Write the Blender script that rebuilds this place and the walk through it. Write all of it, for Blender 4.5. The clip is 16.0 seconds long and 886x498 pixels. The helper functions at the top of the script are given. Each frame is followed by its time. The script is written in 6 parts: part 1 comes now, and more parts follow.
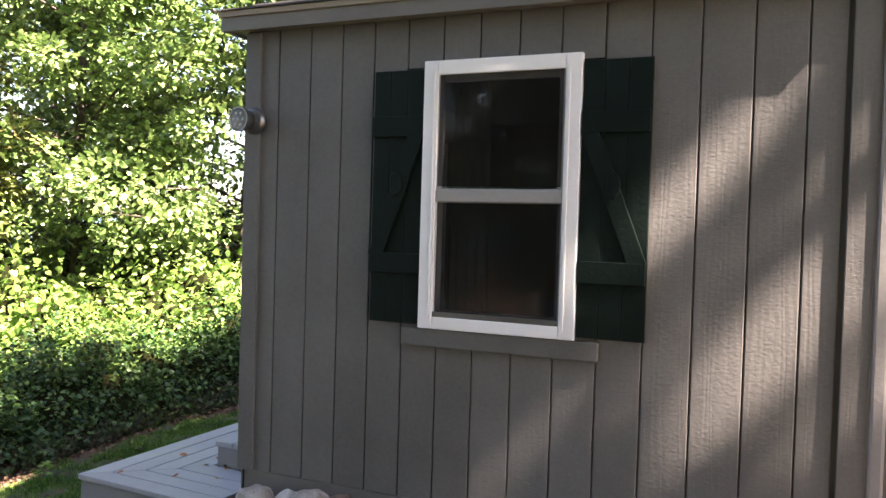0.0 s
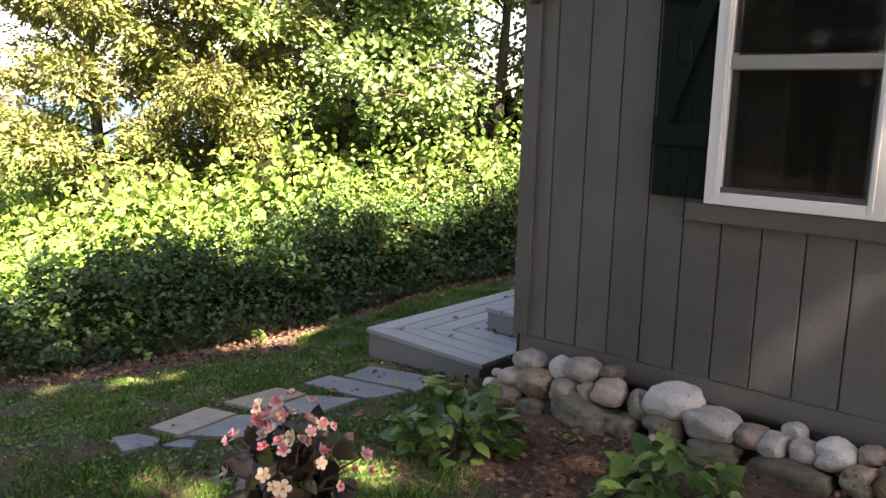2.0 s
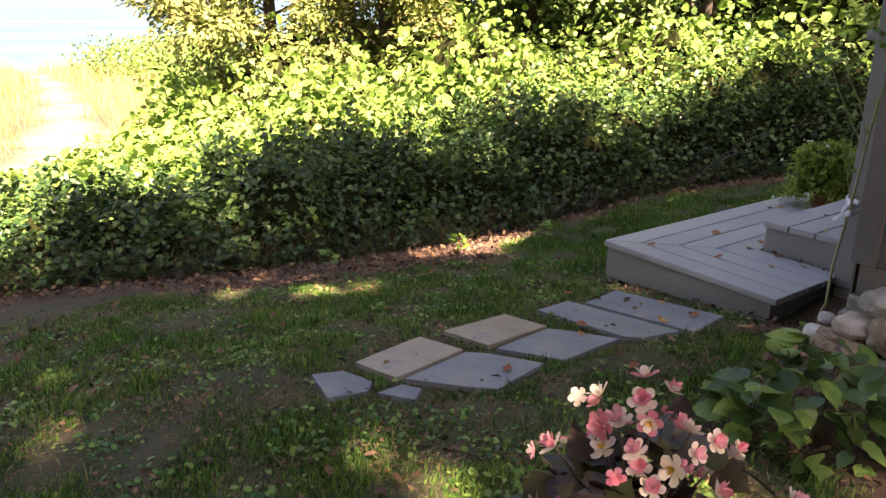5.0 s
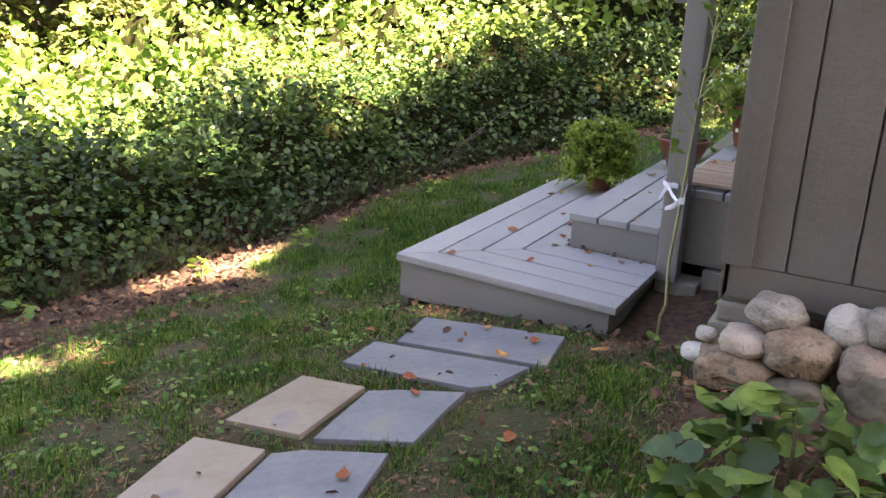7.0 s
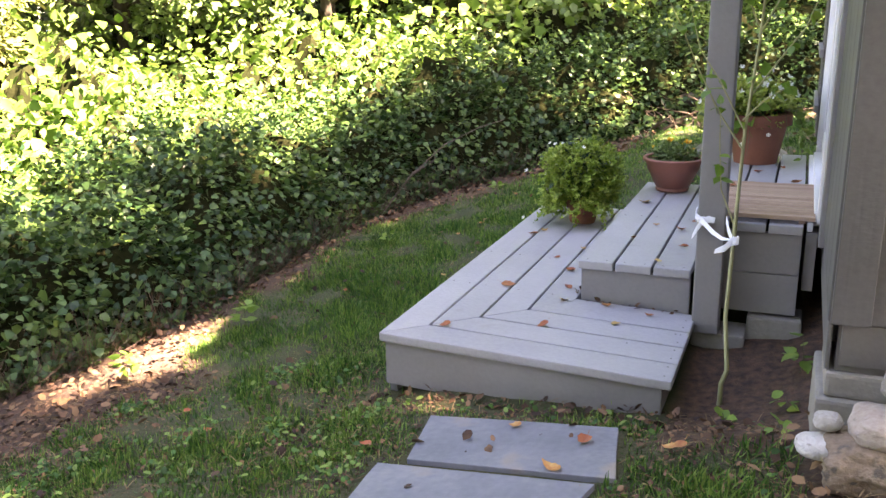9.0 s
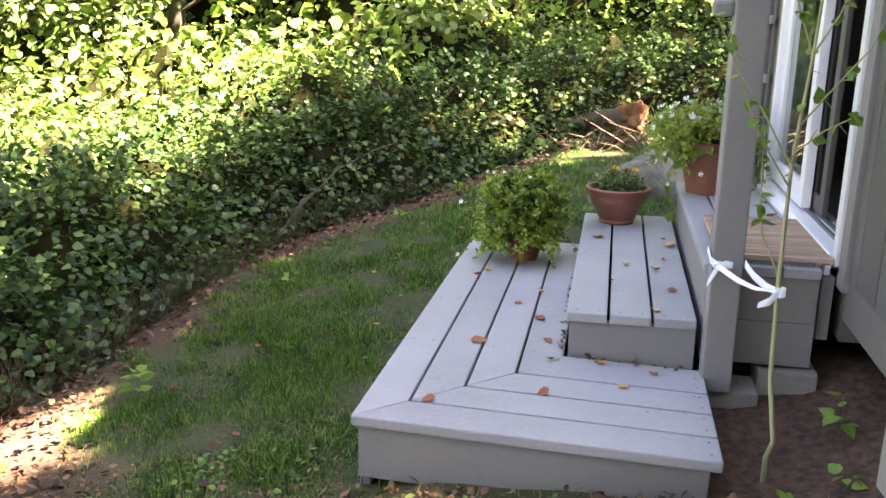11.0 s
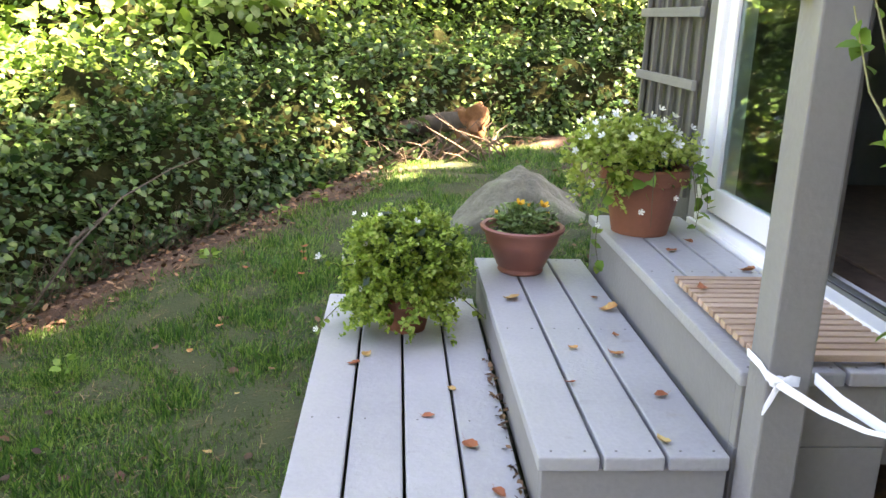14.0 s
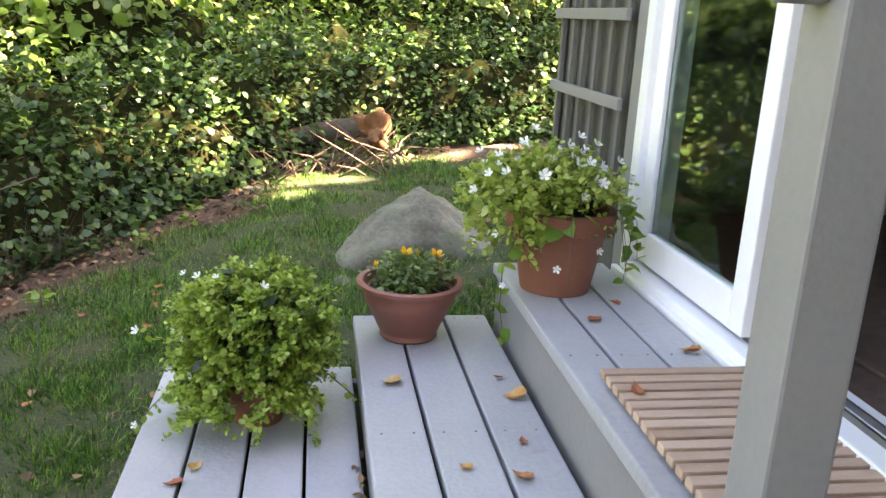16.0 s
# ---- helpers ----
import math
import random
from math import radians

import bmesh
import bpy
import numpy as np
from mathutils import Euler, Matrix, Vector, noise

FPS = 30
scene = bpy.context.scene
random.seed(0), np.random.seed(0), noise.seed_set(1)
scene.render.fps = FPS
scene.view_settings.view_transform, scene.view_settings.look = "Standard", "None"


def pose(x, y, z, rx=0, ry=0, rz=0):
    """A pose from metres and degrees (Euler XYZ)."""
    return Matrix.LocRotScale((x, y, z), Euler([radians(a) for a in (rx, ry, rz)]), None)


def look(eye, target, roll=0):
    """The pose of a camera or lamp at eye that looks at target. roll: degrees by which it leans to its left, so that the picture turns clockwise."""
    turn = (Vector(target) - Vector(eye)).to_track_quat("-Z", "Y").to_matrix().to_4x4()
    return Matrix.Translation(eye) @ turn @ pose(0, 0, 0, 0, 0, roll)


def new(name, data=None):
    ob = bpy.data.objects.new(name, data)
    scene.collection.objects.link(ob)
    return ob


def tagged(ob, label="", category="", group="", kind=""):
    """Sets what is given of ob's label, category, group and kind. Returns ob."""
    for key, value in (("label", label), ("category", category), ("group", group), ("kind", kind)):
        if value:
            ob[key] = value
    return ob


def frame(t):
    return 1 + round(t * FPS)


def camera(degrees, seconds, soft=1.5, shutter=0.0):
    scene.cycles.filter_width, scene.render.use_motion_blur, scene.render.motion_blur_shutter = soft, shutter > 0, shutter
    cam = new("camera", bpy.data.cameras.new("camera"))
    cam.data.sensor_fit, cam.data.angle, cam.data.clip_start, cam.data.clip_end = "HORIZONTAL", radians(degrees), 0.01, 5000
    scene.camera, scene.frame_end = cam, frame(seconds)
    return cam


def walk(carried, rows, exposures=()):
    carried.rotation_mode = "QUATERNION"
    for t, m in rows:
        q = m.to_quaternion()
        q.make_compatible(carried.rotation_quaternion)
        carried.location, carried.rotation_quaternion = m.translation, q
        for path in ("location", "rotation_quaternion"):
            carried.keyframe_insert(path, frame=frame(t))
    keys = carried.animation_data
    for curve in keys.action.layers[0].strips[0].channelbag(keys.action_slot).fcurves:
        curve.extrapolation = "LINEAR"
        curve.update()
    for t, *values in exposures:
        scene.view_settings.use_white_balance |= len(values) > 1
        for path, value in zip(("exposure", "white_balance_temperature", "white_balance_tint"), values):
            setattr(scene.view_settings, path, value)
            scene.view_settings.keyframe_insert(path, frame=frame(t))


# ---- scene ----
cam = camera(56.7, 16.0)

PATH = [
    (0, (2.857, -3.689, 1.919), (2.034, -1.867, 1.864), 1.7),
    (0.5, (2.86, -3.774, 1.946), (1.943, -2.0, 1.834), 1.8),
    (1, (2.819, -3.778, 1.923), (1.834, -2.046, 1.749), 1.7),
    (1.5, (2.767, -3.782, 1.884), (1.645, -2.155, 1.577), 1.3),
    (2, (2.697, -3.812, 1.866), (1.412, -2.321, 1.51), 1.5),
    (2.5, (2.597, -3.757, 1.818), (1.198, -2.38, 1.438), 2.3),
    (3, (2.415, -3.601, 1.79), (0.925, -2.342, 1.352), 3.3),
    (3.5, (2.199, -3.54, 1.728), (0.652, -2.384, 1.209), 2.8),
    (6, (0.926, -3.071, 1.503), (-0.395, -1.719, 0.849), 0.1),
    (6.5, (0.693, -2.917, 1.468), (-0.406, -1.367, 0.844), 1.6),
    (7, (0.489, -2.836, 1.44), (-0.455, -1.186, 0.819), 1.9),
    (7.5, (0.328, -2.771, 1.442), (-0.534, -1.08, 0.811), 1.2),
    (8, (0.174, -2.575, 1.399), (-0.639, -0.849, 0.798), -0.6),
    (8.5, (0.034, -2.428, 1.394), (-0.757, -0.687, 0.809), -1.4),
    (10.8, (-0.755, -1.93, 1.355), (-1.233, -0.056, 0.847), -0.4),
    (11, (-0.801, -1.909, 1.358), (-1.193, -0.021, 0.826), 0.3),
    (11.5, (-0.859, -1.798, 1.336), (-1.135, 0.11, 0.802), 0.7),
    (12, (-0.916, -1.513, 1.331), (-1.116, 0.404, 0.798), 1.0),
    (12.5, (-1.043, -1.324, 1.306), (-1.149, 0.598, 0.764), 0.6),
    (13, (-1.203, -1.108, 1.321), (-1.149, 0.816, 0.779), 0.4),
    (13.5, (-1.268, -0.989, 1.311), (-1.163, 0.929, 0.757), 1.6),
    (14, (-1.27, -0.763, 1.324), (-1.151, 1.159, 0.783), 1.8),
    (14.5, (-1.22, -0.557, 1.327), (-0.965, 1.335, 0.732), 2.1),
    (15, (-1.205, -0.393, 1.35), (-0.818, 1.472, 0.738), 1.5),
    (15.5, (-1.162, -0.245, 1.354), (-0.693, 1.62, 0.802), 2.3),
    (16, (-1.064, -0.071, 1.344), (-0.753, 1.828, 0.799), 3.0),
]
EXPOSURES = [(0.0, 3.72, 7300, 25), (2.0, 3.45, 7800, 28), (3.5, 3.05, 8200, 31), (7.0, 4.42, 8400, 33), (8.5, 4.75, 8400, 32), (11.5, 4.77, 8500, 30), (13.0, 5.02, 8650, 26), (14.5, 5.08, 8900, 25), (16.0, 4.97, 8800, 25)]
walk(cam, [(t, look(eye, target, roll)) for t, eye, target, roll in PATH], EXPOSURES)

# ---- world, sun, light ----
TO_SUN = Vector((1.0, -0.27, 1.22)).normalized()
world = bpy.data.worlds.new("world")
scene.world = world
world.use_nodes = True
wn = world.node_tree
sky = wn.nodes.new("ShaderNodeTexSky")
sky.sky_type = "NISHITA"
sky.sun_disc = False
sky.sun_elevation = math.asin(TO_SUN.z)
sky.sun_rotation = math.atan2(TO_SUN.x, TO_SUN.y)
sky.air_density, sky.dust_density, sky.ozone_density = 1.0, 1.1, 1.0
wn.links.new(sky.outputs[0], wn.nodes["Background"].inputs[0])
wn.nodes["Background"].inputs[1].default_value = 0.047
sun_data = bpy.data.lights.new("sun", "SUN")
sun_data.energy, sun_data.angle, sun_data.color = 5.0, radians(0.8), (1.0, 0.93, 0.82)
sun = new("sun", sun_data)
sun.matrix_world = look(TO_SUN * 60, (0, 0, 0))


# ---- materials ----
def material(name, colours, scale=4.0, rough=0.6, bump=0.2, fine=40.0, stretch=(1, 1, 1), island=0.0, random_object=0.0,
             metal=0.0, translucent=0.0, spots=None, specular=0.5, coat=0.0):
    """A procedural surface: colours over broad noise, a finer noise for grain and relief, and a little change from piece to piece."""
    m = bpy.data.materials.new(name)
    m.use_nodes = True
    nt = m.node_tree
    n, link = nt.nodes, nt.links.new
    bsdf = n["Principled BSDF"]
    coord = n.new("ShaderNodeTexCoord")
    mapping = n.new("ShaderNodeMapping")
    mapping.inputs["Scale"].default_value = stretch
    link(coord.outputs["Object"], mapping.inputs[0])
    broad = n.new("ShaderNodeTexNoise")
    broad.inputs["Scale"].default_value, broad.inputs["Detail"].default_value = scale, 5
    link(mapping.outputs[0], broad.inputs["Vector"])
    grain = n.new("ShaderNodeTexNoise")
    grain.inputs["Scale"].default_value, grain.inputs["Detail"].default_value = fine, 4
    link(mapping.outputs[0], grain.inputs["Vector"])
    mix = n.new("ShaderNodeMath")
    mix.operation = "MULTIPLY_ADD"
    link(grain.outputs[0], mix.inputs[0])
    mix.inputs[1].default_value = 0.45
    shift = n.new("ShaderNodeMath")
    shift.operation = "MULTIPLY_ADD"
    link(broad.outputs[0], shift.inputs[0])
    shift.inputs[1].default_value = 0.9
    shift.inputs[2].default_value = -0.17
    link(shift.outputs[0], mix.inputs[2])
    factor = mix.outputs[0]
    for amount, node, socket in ((island, "ShaderNodeNewGeometry", "Random Per Island"), (random_object, "ShaderNodeObjectInfo", "Random")):
        if amount:
            source = n.new(node)
            add = n.new("ShaderNodeMath")
            add.operation = "MULTIPLY_ADD"
            link(source.outputs[socket], add.inputs[0])
            add.inputs[1].default_value = amount
            less = n.new("ShaderNodeMath")
            less.operation = "SUBTRACT"
            link(factor, less.inputs[0])
            less.inputs[1].default_value = amount / 2
            link(less.outputs[0], add.inputs[2])
            factor = add.outputs[0]
    ramp = n.new("ShaderNodeValToRGB")
    while len(ramp.color_ramp.elements) < len(colours):
        ramp.color_ramp.elements.new(0.5)
    for k, (e, c) in enumerate(zip(ramp.color_ramp.elements, colours)):
        e.position = 0.2 + 0.6 * k / max(1, len(colours) - 1)
        e.color = (*c, 1)
    link(factor, ramp.inputs[0])
    colour = ramp.outputs[0]
    if spots:
        size, threshold, tint = spots
        blot = n.new("ShaderNodeTexNoise")
        blot.inputs["Scale"].default_value, blot.inputs["Detail"].default_value = size, 3
        link(coord.outputs["Object"], blot.inputs["Vector"])
        step = n.new("ShaderNodeMapRange")
        step.inputs[1].default_value, step.inputs[2].default_value = threshold, threshold + 0.1
        link(blot.outputs[0], step.inputs[0])
        over = n.new("ShaderNodeMixRGB")
        link(step.outputs[0], over.inputs[0])
        link(colour, over.inputs[1])
        over.inputs[2].default_value = (*tint, 1)
        colour = over.outputs[0]
    link(colour, bsdf.inputs["Base Color"])
    bsdf.inputs["Roughness"].default_value = rough
    bsdf.inputs["Metallic"].default_value = metal
    bsdf.inputs["Specular IOR Level"].default_value = specular
    bsdf.inputs["Coat Weight"].default_value = coat
    if bump:
        b = n.new("ShaderNodeBump")
        b.inputs["Strength"].default_value, b.inputs["Distance"].default_value = bump, 0.02
        link(factor, b.inputs["Height"])
        link(b.outputs[0], bsdf.inputs["Normal"])
    if translucent:
        t = n.new("ShaderNodeBsdfTranslucent")
        link(colour, t.inputs[0])
        both = n.new("ShaderNodeMixShader")
        both.inputs[0].default_value = translucent
        link(bsdf.outputs[0], both.inputs[1])
        link(t.outputs[0], both.inputs[2])
        link(both.outputs[0], n["Material Output"].inputs[0])
    return m


def wood_siding():
    """Painted rough-sawn plywood: long vertical grain with knots raised under the paint."""
    m = material("siding_paint", [(0.079, 0.077, 0.0745), (0.106, 0.1035, 0.1005), (0.134, 0.131, 0.127)], 2.0, 0.55, 0.0, 60, random_object=0.25)
    nt = m.node_tree
    n, link = nt.nodes, nt.links.new
    coord = n.new("ShaderNodeTexCoord")
    info = n.new("ShaderNodeObjectInfo")
    spread = n.new("ShaderNodeVectorMath")
    spread.operation = "MULTIPLY_ADD"
    link(info.outputs["Random"], spread.inputs[0])
    spread.inputs[1].default_value = (31.0, 0.0, 17.0)
    link(coord.outputs["Object"], spread.inputs[2])
    mapping = n.new("ShaderNodeMapping")
    mapping.inputs["Scale"].default_value = (9.0, 9.0, 0.8)
    link(spread.outputs[0], mapping.inputs[0])
    wave = n.new("ShaderNodeTexWave")
    wave.wave_type, wave.bands_direction = "BANDS", "X"
    wave.inputs["Scale"].default_value, wave.inputs["Distortion"].default_value = 1.1, 16.0
    wave.inputs["Detail"].default_value, wave.inputs["Detail Scale"].default_value = 3.0, 1.2
    link(mapping.outputs[0], wave.inputs["Vector"])
    saw = n.new("ShaderNodeMapping")
    saw.inputs["Scale"].default_value = (22.0, 22.0, 40.0)
    link(spread.outputs[0], saw.inputs[0])
    rough_noise = n.new("ShaderNodeTexNoise")
    rough_noise.inputs["Scale"].default_value, rough_noise.inputs["Detail"].default_value = 2.2, 6
    link(saw.outputs[0], rough_noise.inputs["Vector"])
    add = n.new("ShaderNodeMath")
    add.operation = "MULTIPLY_ADD"
    link(rough_noise.outputs[0], add.inputs[0])
    add.inputs[1].default_value = 1.0
    soft = n.new("ShaderNodeMath")
    soft.operation = "MULTIPLY"
    link(wave.outputs["Fac"], soft.inputs[0])
    soft.inputs[1].default_value = 0.22
    link(soft.outputs[0], add.inputs[2])
    b = n.new("ShaderNodeBump")
    b.inputs["Strength"].default_value, b.inputs["Distance"].default_value = 0.4, 0.004
    link(add.outputs[0], b.inputs["Height"])
    link(b.outputs[0], n["Principled BSDF"].inputs["Normal"])
    return m


def glass_pane(name, tint):
    m = bpy.data.materials.new(name)
    m.use_nodes = True
    b = m.node_tree.nodes["Principled BSDF"]
    b.inputs["Base Color"].default_value = (*tint, 1)
    b.inputs["Roughness"].default_value = 0.02
    b.inputs["Transmission Weight"].default_value = 1.0
    b.inputs["IOR"].default_value = 1.45
    return m


M_SIDING = wood_siding()
M_TRIM = material("grey_trim_paint", [(0.115, 0.108, 0.10), (0.155, 0.148, 0.138)], 3, 0.5, 0.15, 60, random_object=0.2)
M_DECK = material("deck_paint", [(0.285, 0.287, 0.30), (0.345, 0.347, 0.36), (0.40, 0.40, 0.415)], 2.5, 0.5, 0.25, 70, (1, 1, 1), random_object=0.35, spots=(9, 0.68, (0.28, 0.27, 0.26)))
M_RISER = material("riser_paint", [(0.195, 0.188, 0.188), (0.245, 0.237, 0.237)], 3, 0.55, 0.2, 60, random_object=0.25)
M_WHITE = material("white_vinyl", [(0.74, 0.75, 0.77), (0.82, 0.82, 0.83)], 4, 0.35, 0.05, 60)
M_SHUTTER = material("dark_green_paint", [(0.002, 0.006, 0.005), (0.004, 0.011, 0.009)], 4, 0.55, 0.25, 50, random_object=0.2, specular=0.15)
M_ROOF = material("asphalt_shingle", [(0.03, 0.03, 0.035), (0.07, 0.07, 0.08)], 5, 0.9, 0.6, 120, random_object=0.4)
M_FASCIA = material("fascia_paint", [(0.22, 0.185, 0.145), (0.28, 0.24, 0.19)], 4, 0.5, 0.2, 60)
M_GLASS = glass_pane("window_glass", (0.72, 0.90, 0.85))
M_SCREEN_FRAME = material("screen_frame", [(0.07, 0.065, 0.062), (0.10, 0.095, 0.09)], 5, 0.45, 0.05)
M_SASH = material("grey_sash", [(0.25, 0.245, 0.24), (0.32, 0.315, 0.31)], 4, 0.45, 0.05, 60)
M_METAL = material("brushed_steel", [(0.17, 0.17, 0.175), (0.26, 0.26, 0.265)], 6, 0.42, 0.05, metal=1.0)
M_LENS = material("lamp_lens", [(0.03, 0.03, 0.03), (0.08, 0.08, 0.08)], 30, 0.15, 0.0)
M_LED = material("led_dot", [(0.30, 0.30, 0.28), (0.40, 0.40, 0.38)], 30, 0.3, 0.0)
M_CLAY = material("terracotta", [(0.17, 0.058, 0.033), (0.23, 0.08, 0.046)], 5, 0.7, 0.15, 50, spots=(7, 0.66, (0.33, 0.17, 0.12)))
M_CLAY_PINK = material("moulded_terracotta", [(0.25, 0.09, 0.065), (0.30, 0.11, 0.08)], 4, 0.5, 0.08, 60)
M_POT_BLACK = material("black_plastic", [(0.008, 0.008, 0.009), (0.015, 0.015, 0.016)], 6, 0.4, 0.05)
M_SOIL = material("potting_soil", [(0.015, 0.010, 0.007), (0.05, 0.035, 0.025)], 20, 0.95, 0.8, 90)
M_TEAK = material("weathered_teak", [(0.37, 0.235, 0.165), (0.54, 0.38, 0.285)], 5, 0.65, 0.25, 80, (1, 6, 6), random_object=0.5)
M_RIBBON = material("white_cloth", [(0.72, 0.74, 0.80), (0.85, 0.86, 0.9)], 12, 0.85, 0.2, 120)
M_BARK = material("bark", [(0.035, 0.027, 0.02), (0.10, 0.08, 0.06)], 8, 0.95, 0.9, 40, (1, 1, 0.3))
M_TWIG = material("dry_twig", [(0.06, 0.042, 0.028), (0.13, 0.092, 0.062)], 9, 0.9, 0.4, 60)
M_HSTEM = material("woody_green_stem", [(0.06, 0.055, 0.025), (0.11, 0.10, 0.05)], 14, 0.7, 0.3, 70)
M_STEM = material("green_stem", [(0.24, 0.24, 0.11), (0.36, 0.35, 0.19)], 14, 0.6, 0.3, 70)
M_CEMENT = material("concrete", [(0.20, 0.185, 0.16), (0.31, 0.29, 0.255)], 5, 0.95, 0.5, 70)
M_INTERIOR = material("interior_paint", [(0.13, 0.125, 0.12), (0.17, 0.163, 0.155)], 2, 0.8, 0.05)
M_RUG = material("brown_rug", [(0.10, 0.06, 0.045), (0.18, 0.11, 0.08)], 20, 0.95, 0.4, 120)
M_FABRIC = material("pale_chair_cover", [(0.30, 0.32, 0.32), (0.37, 0.39, 0.39)], 8, 0.9, 0.1, 150)
M_FABRIC_BLUE = material("blue_print", [(0.10, 0.15, 0.20), (0.18, 0.25, 0.30)], 16, 0.9, 0.1, 150)
M_STONE_PALE = material("pale_granite", [(0.22, 0.195, 0.17), (0.40, 0.375, 0.34), (0.54, 0.52, 0.49)], 9, 0.9, 1.0, 90, random_object=0.6, spots=(45, 0.63, (0.27, 0.245, 0.22)))
M_STONE_TAN = material("tan_fieldstone", [(0.13, 0.09, 0.06), (0.26, 0.19, 0.135), (0.38, 0.31, 0.24)], 9, 0.92, 1.0, 80, random_object=0.6, spots=(30, 0.57, (0.12, 0.10, 0.08)))
M_STONE_ROSE = material("rose_fieldstone", [(0.20, 0.145, 0.115), (0.34, 0.27, 0.225), (0.46, 0.39, 0.335)], 9, 0.85, 0.5, 90, random_object=0.5, spots=(40, 0.64, (0.24, 0.2, 0.17)))
M_STONE_DARK = material("dark_fieldstone", [(0.07, 0.06, 0.045), (0.14, 0.12, 0.09), (0.21, 0.18, 0.13)], 5, 0.9, 0.7, 45, random_object=0.4, spots=(7, 0.6, (0.07, 0.085, 0.045)))
M_BOULDER = material("lichened_boulder", [(0.065, 0.062, 0.045), (0.145, 0.138, 0.105), (0.25, 0.24, 0.195)], 5, 0.95, 1.0, 45, spots=(5, 0.58, (0.13, 0.15, 0.09)))
M_SLATE = material("bluestone", [(0.115, 0.128, 0.16), (0.17, 0.182, 0.215), (0.24, 0.245, 0.27)], 3.5, 0.5, 0.3, 40, random_object=0.3, spots=(4, 0.62, (0.26, 0.22, 0.18)))
M_SLATE_TAN = material("tan_flagstone", [(0.24, 0.19, 0.145), (0.31, 0.26, 0.21), (0.36, 0.31, 0.26)], 3.5, 0.6, 0.3, 40, random_object=0.3, spots=(4, 0.6, (0.2, 0.2, 0.21)))
M_GRASS = material("grass_blade", [(0.02, 0.085, 0.012), (0.06, 0.18, 0.026), (0.19, 0.31, 0.065)], 1.6, 0.5, 0, 6, island=0.85, translucent=0.35)
M_DRYGRASS = material("dry_grass", [(0.10, 0.15, 0.035), (0.22, 0.23, 0.075), (0.34, 0.28, 0.13)], 0.25, 0.7, 0, 3, island=0.5, translucent=0.35)
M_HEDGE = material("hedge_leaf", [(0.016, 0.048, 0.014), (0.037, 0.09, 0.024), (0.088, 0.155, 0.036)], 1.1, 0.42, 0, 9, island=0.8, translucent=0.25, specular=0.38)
M_VINE = material("vine_leaf", [(0.07, 0.145, 0.024), (0.13, 0.23, 0.044), (0.225, 0.325, 0.09)], 0.8, 0.6, 0, 6, island=0.7, translucent=0.28, specular=0.15)
M_CEDAR = material("cedar_spray", [(0.11, 0.09, 0.033), (0.12, 0.16, 0.042), (0.24, 0.285, 0.085)], 0.9, 0.7, 0, 6, island=0.6, translucent=0.15, specular=0.2)
M_LEAF = material("tree_leaf", [(0.075, 0.14, 0.037), (0.13, 0.22, 0.062), (0.25, 0.34, 0.12)], 0.7, 0.4, 0, 7, island=0.7, translucent=0.25)
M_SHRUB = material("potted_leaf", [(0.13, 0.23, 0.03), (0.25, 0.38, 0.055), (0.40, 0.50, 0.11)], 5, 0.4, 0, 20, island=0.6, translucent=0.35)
M_HYDRANGEA = material("hydrangea_leaf", [(0.035, 0.085, 0.02), (0.065, 0.14, 0.032), (0.19, 0.30, 0.075)], 6, 0.35, 0.2, 40, island=0.8, translucent=0.25)
M_SAPLEAF = material("sapling_leaf", [(0.10, 0.21, 0.03), (0.17, 0.31, 0.05), (0.30, 0.36, 0.055)], 6, 0.45, 0.1, 40, island=0.6, translucent=0.4)
M_DARKLEAF = material("bronze_leaf", [(0.018, 0.012, 0.010), (0.045, 0.025, 0.02), (0.05, 0.06, 0.025)], 8, 0.4, 0.1, 40, island=0.6, translucent=0.15)
M_PETAL_PINK = material("pink_petal", [(0.70, 0.11, 0.19), (0.79, 0.23, 0.30), (0.83, 0.46, 0.46)], 18, 0.5, 0, 40, island=0.9, translucent=0.35)
M_PETAL_CREAM = material("cream_petal", [(0.78, 0.50, 0.44), (0.82, 0.68, 0.54), (0.84, 0.74, 0.58)], 18, 0.5, 0, 40, island=0.7, translucent=0.35)
M_PETAL_WHITE = material("white_petal", [(0.76, 0.78, 0.74), (0.84, 0.85, 0.82)], 18, 0.5, 0, 40, translucent=0.3)
M_PETAL_GOLD = material("gold_petal", [(0.75, 0.30, 0.01), (0.80, 0.50, 0.03)], 18, 0.5, 0, 40, island=0.8, translucent=0.2)
M_THATCH = material("thatch", [(0.08, 0.05, 0.022), (0.16, 0.105, 0.05), (0.24, 0.17, 0.08)], 2, 0.9, 0, 10, island=0.7)
M_FALLEN = material("fallen_leaf", [(0.30, 0.09, 0.035), (0.42, 0.20, 0.06), (0.50, 0.36, 0.14)], 14, 0.7, 0.2, 60, random_object=0.9, island=0.9)
M_LITTER = material("leaf_litter", [(0.035, 0.019, 0.012), (0.105, 0.055, 0.030), (0.22, 0.125, 0.065)], 9, 0.9, 0.2, 50, island=0.9)
# near-black, so the shade between the leaves sits in this colour
M_CORE = material("hedge_shade_sheet", [(0.008, 0.011, 0.004), (0.022, 0.023, 0.010)], 5, 1.0, 0.8, 40, specular=0.0)
M_PETUNIA = material("petunia_leaf", [(0.22, 0.31, 0.05), (0.33, 0.43, 0.08), (0.44, 0.50, 0.15)], 5, 0.45, 0, 20, island=0.6, translucent=0.45)
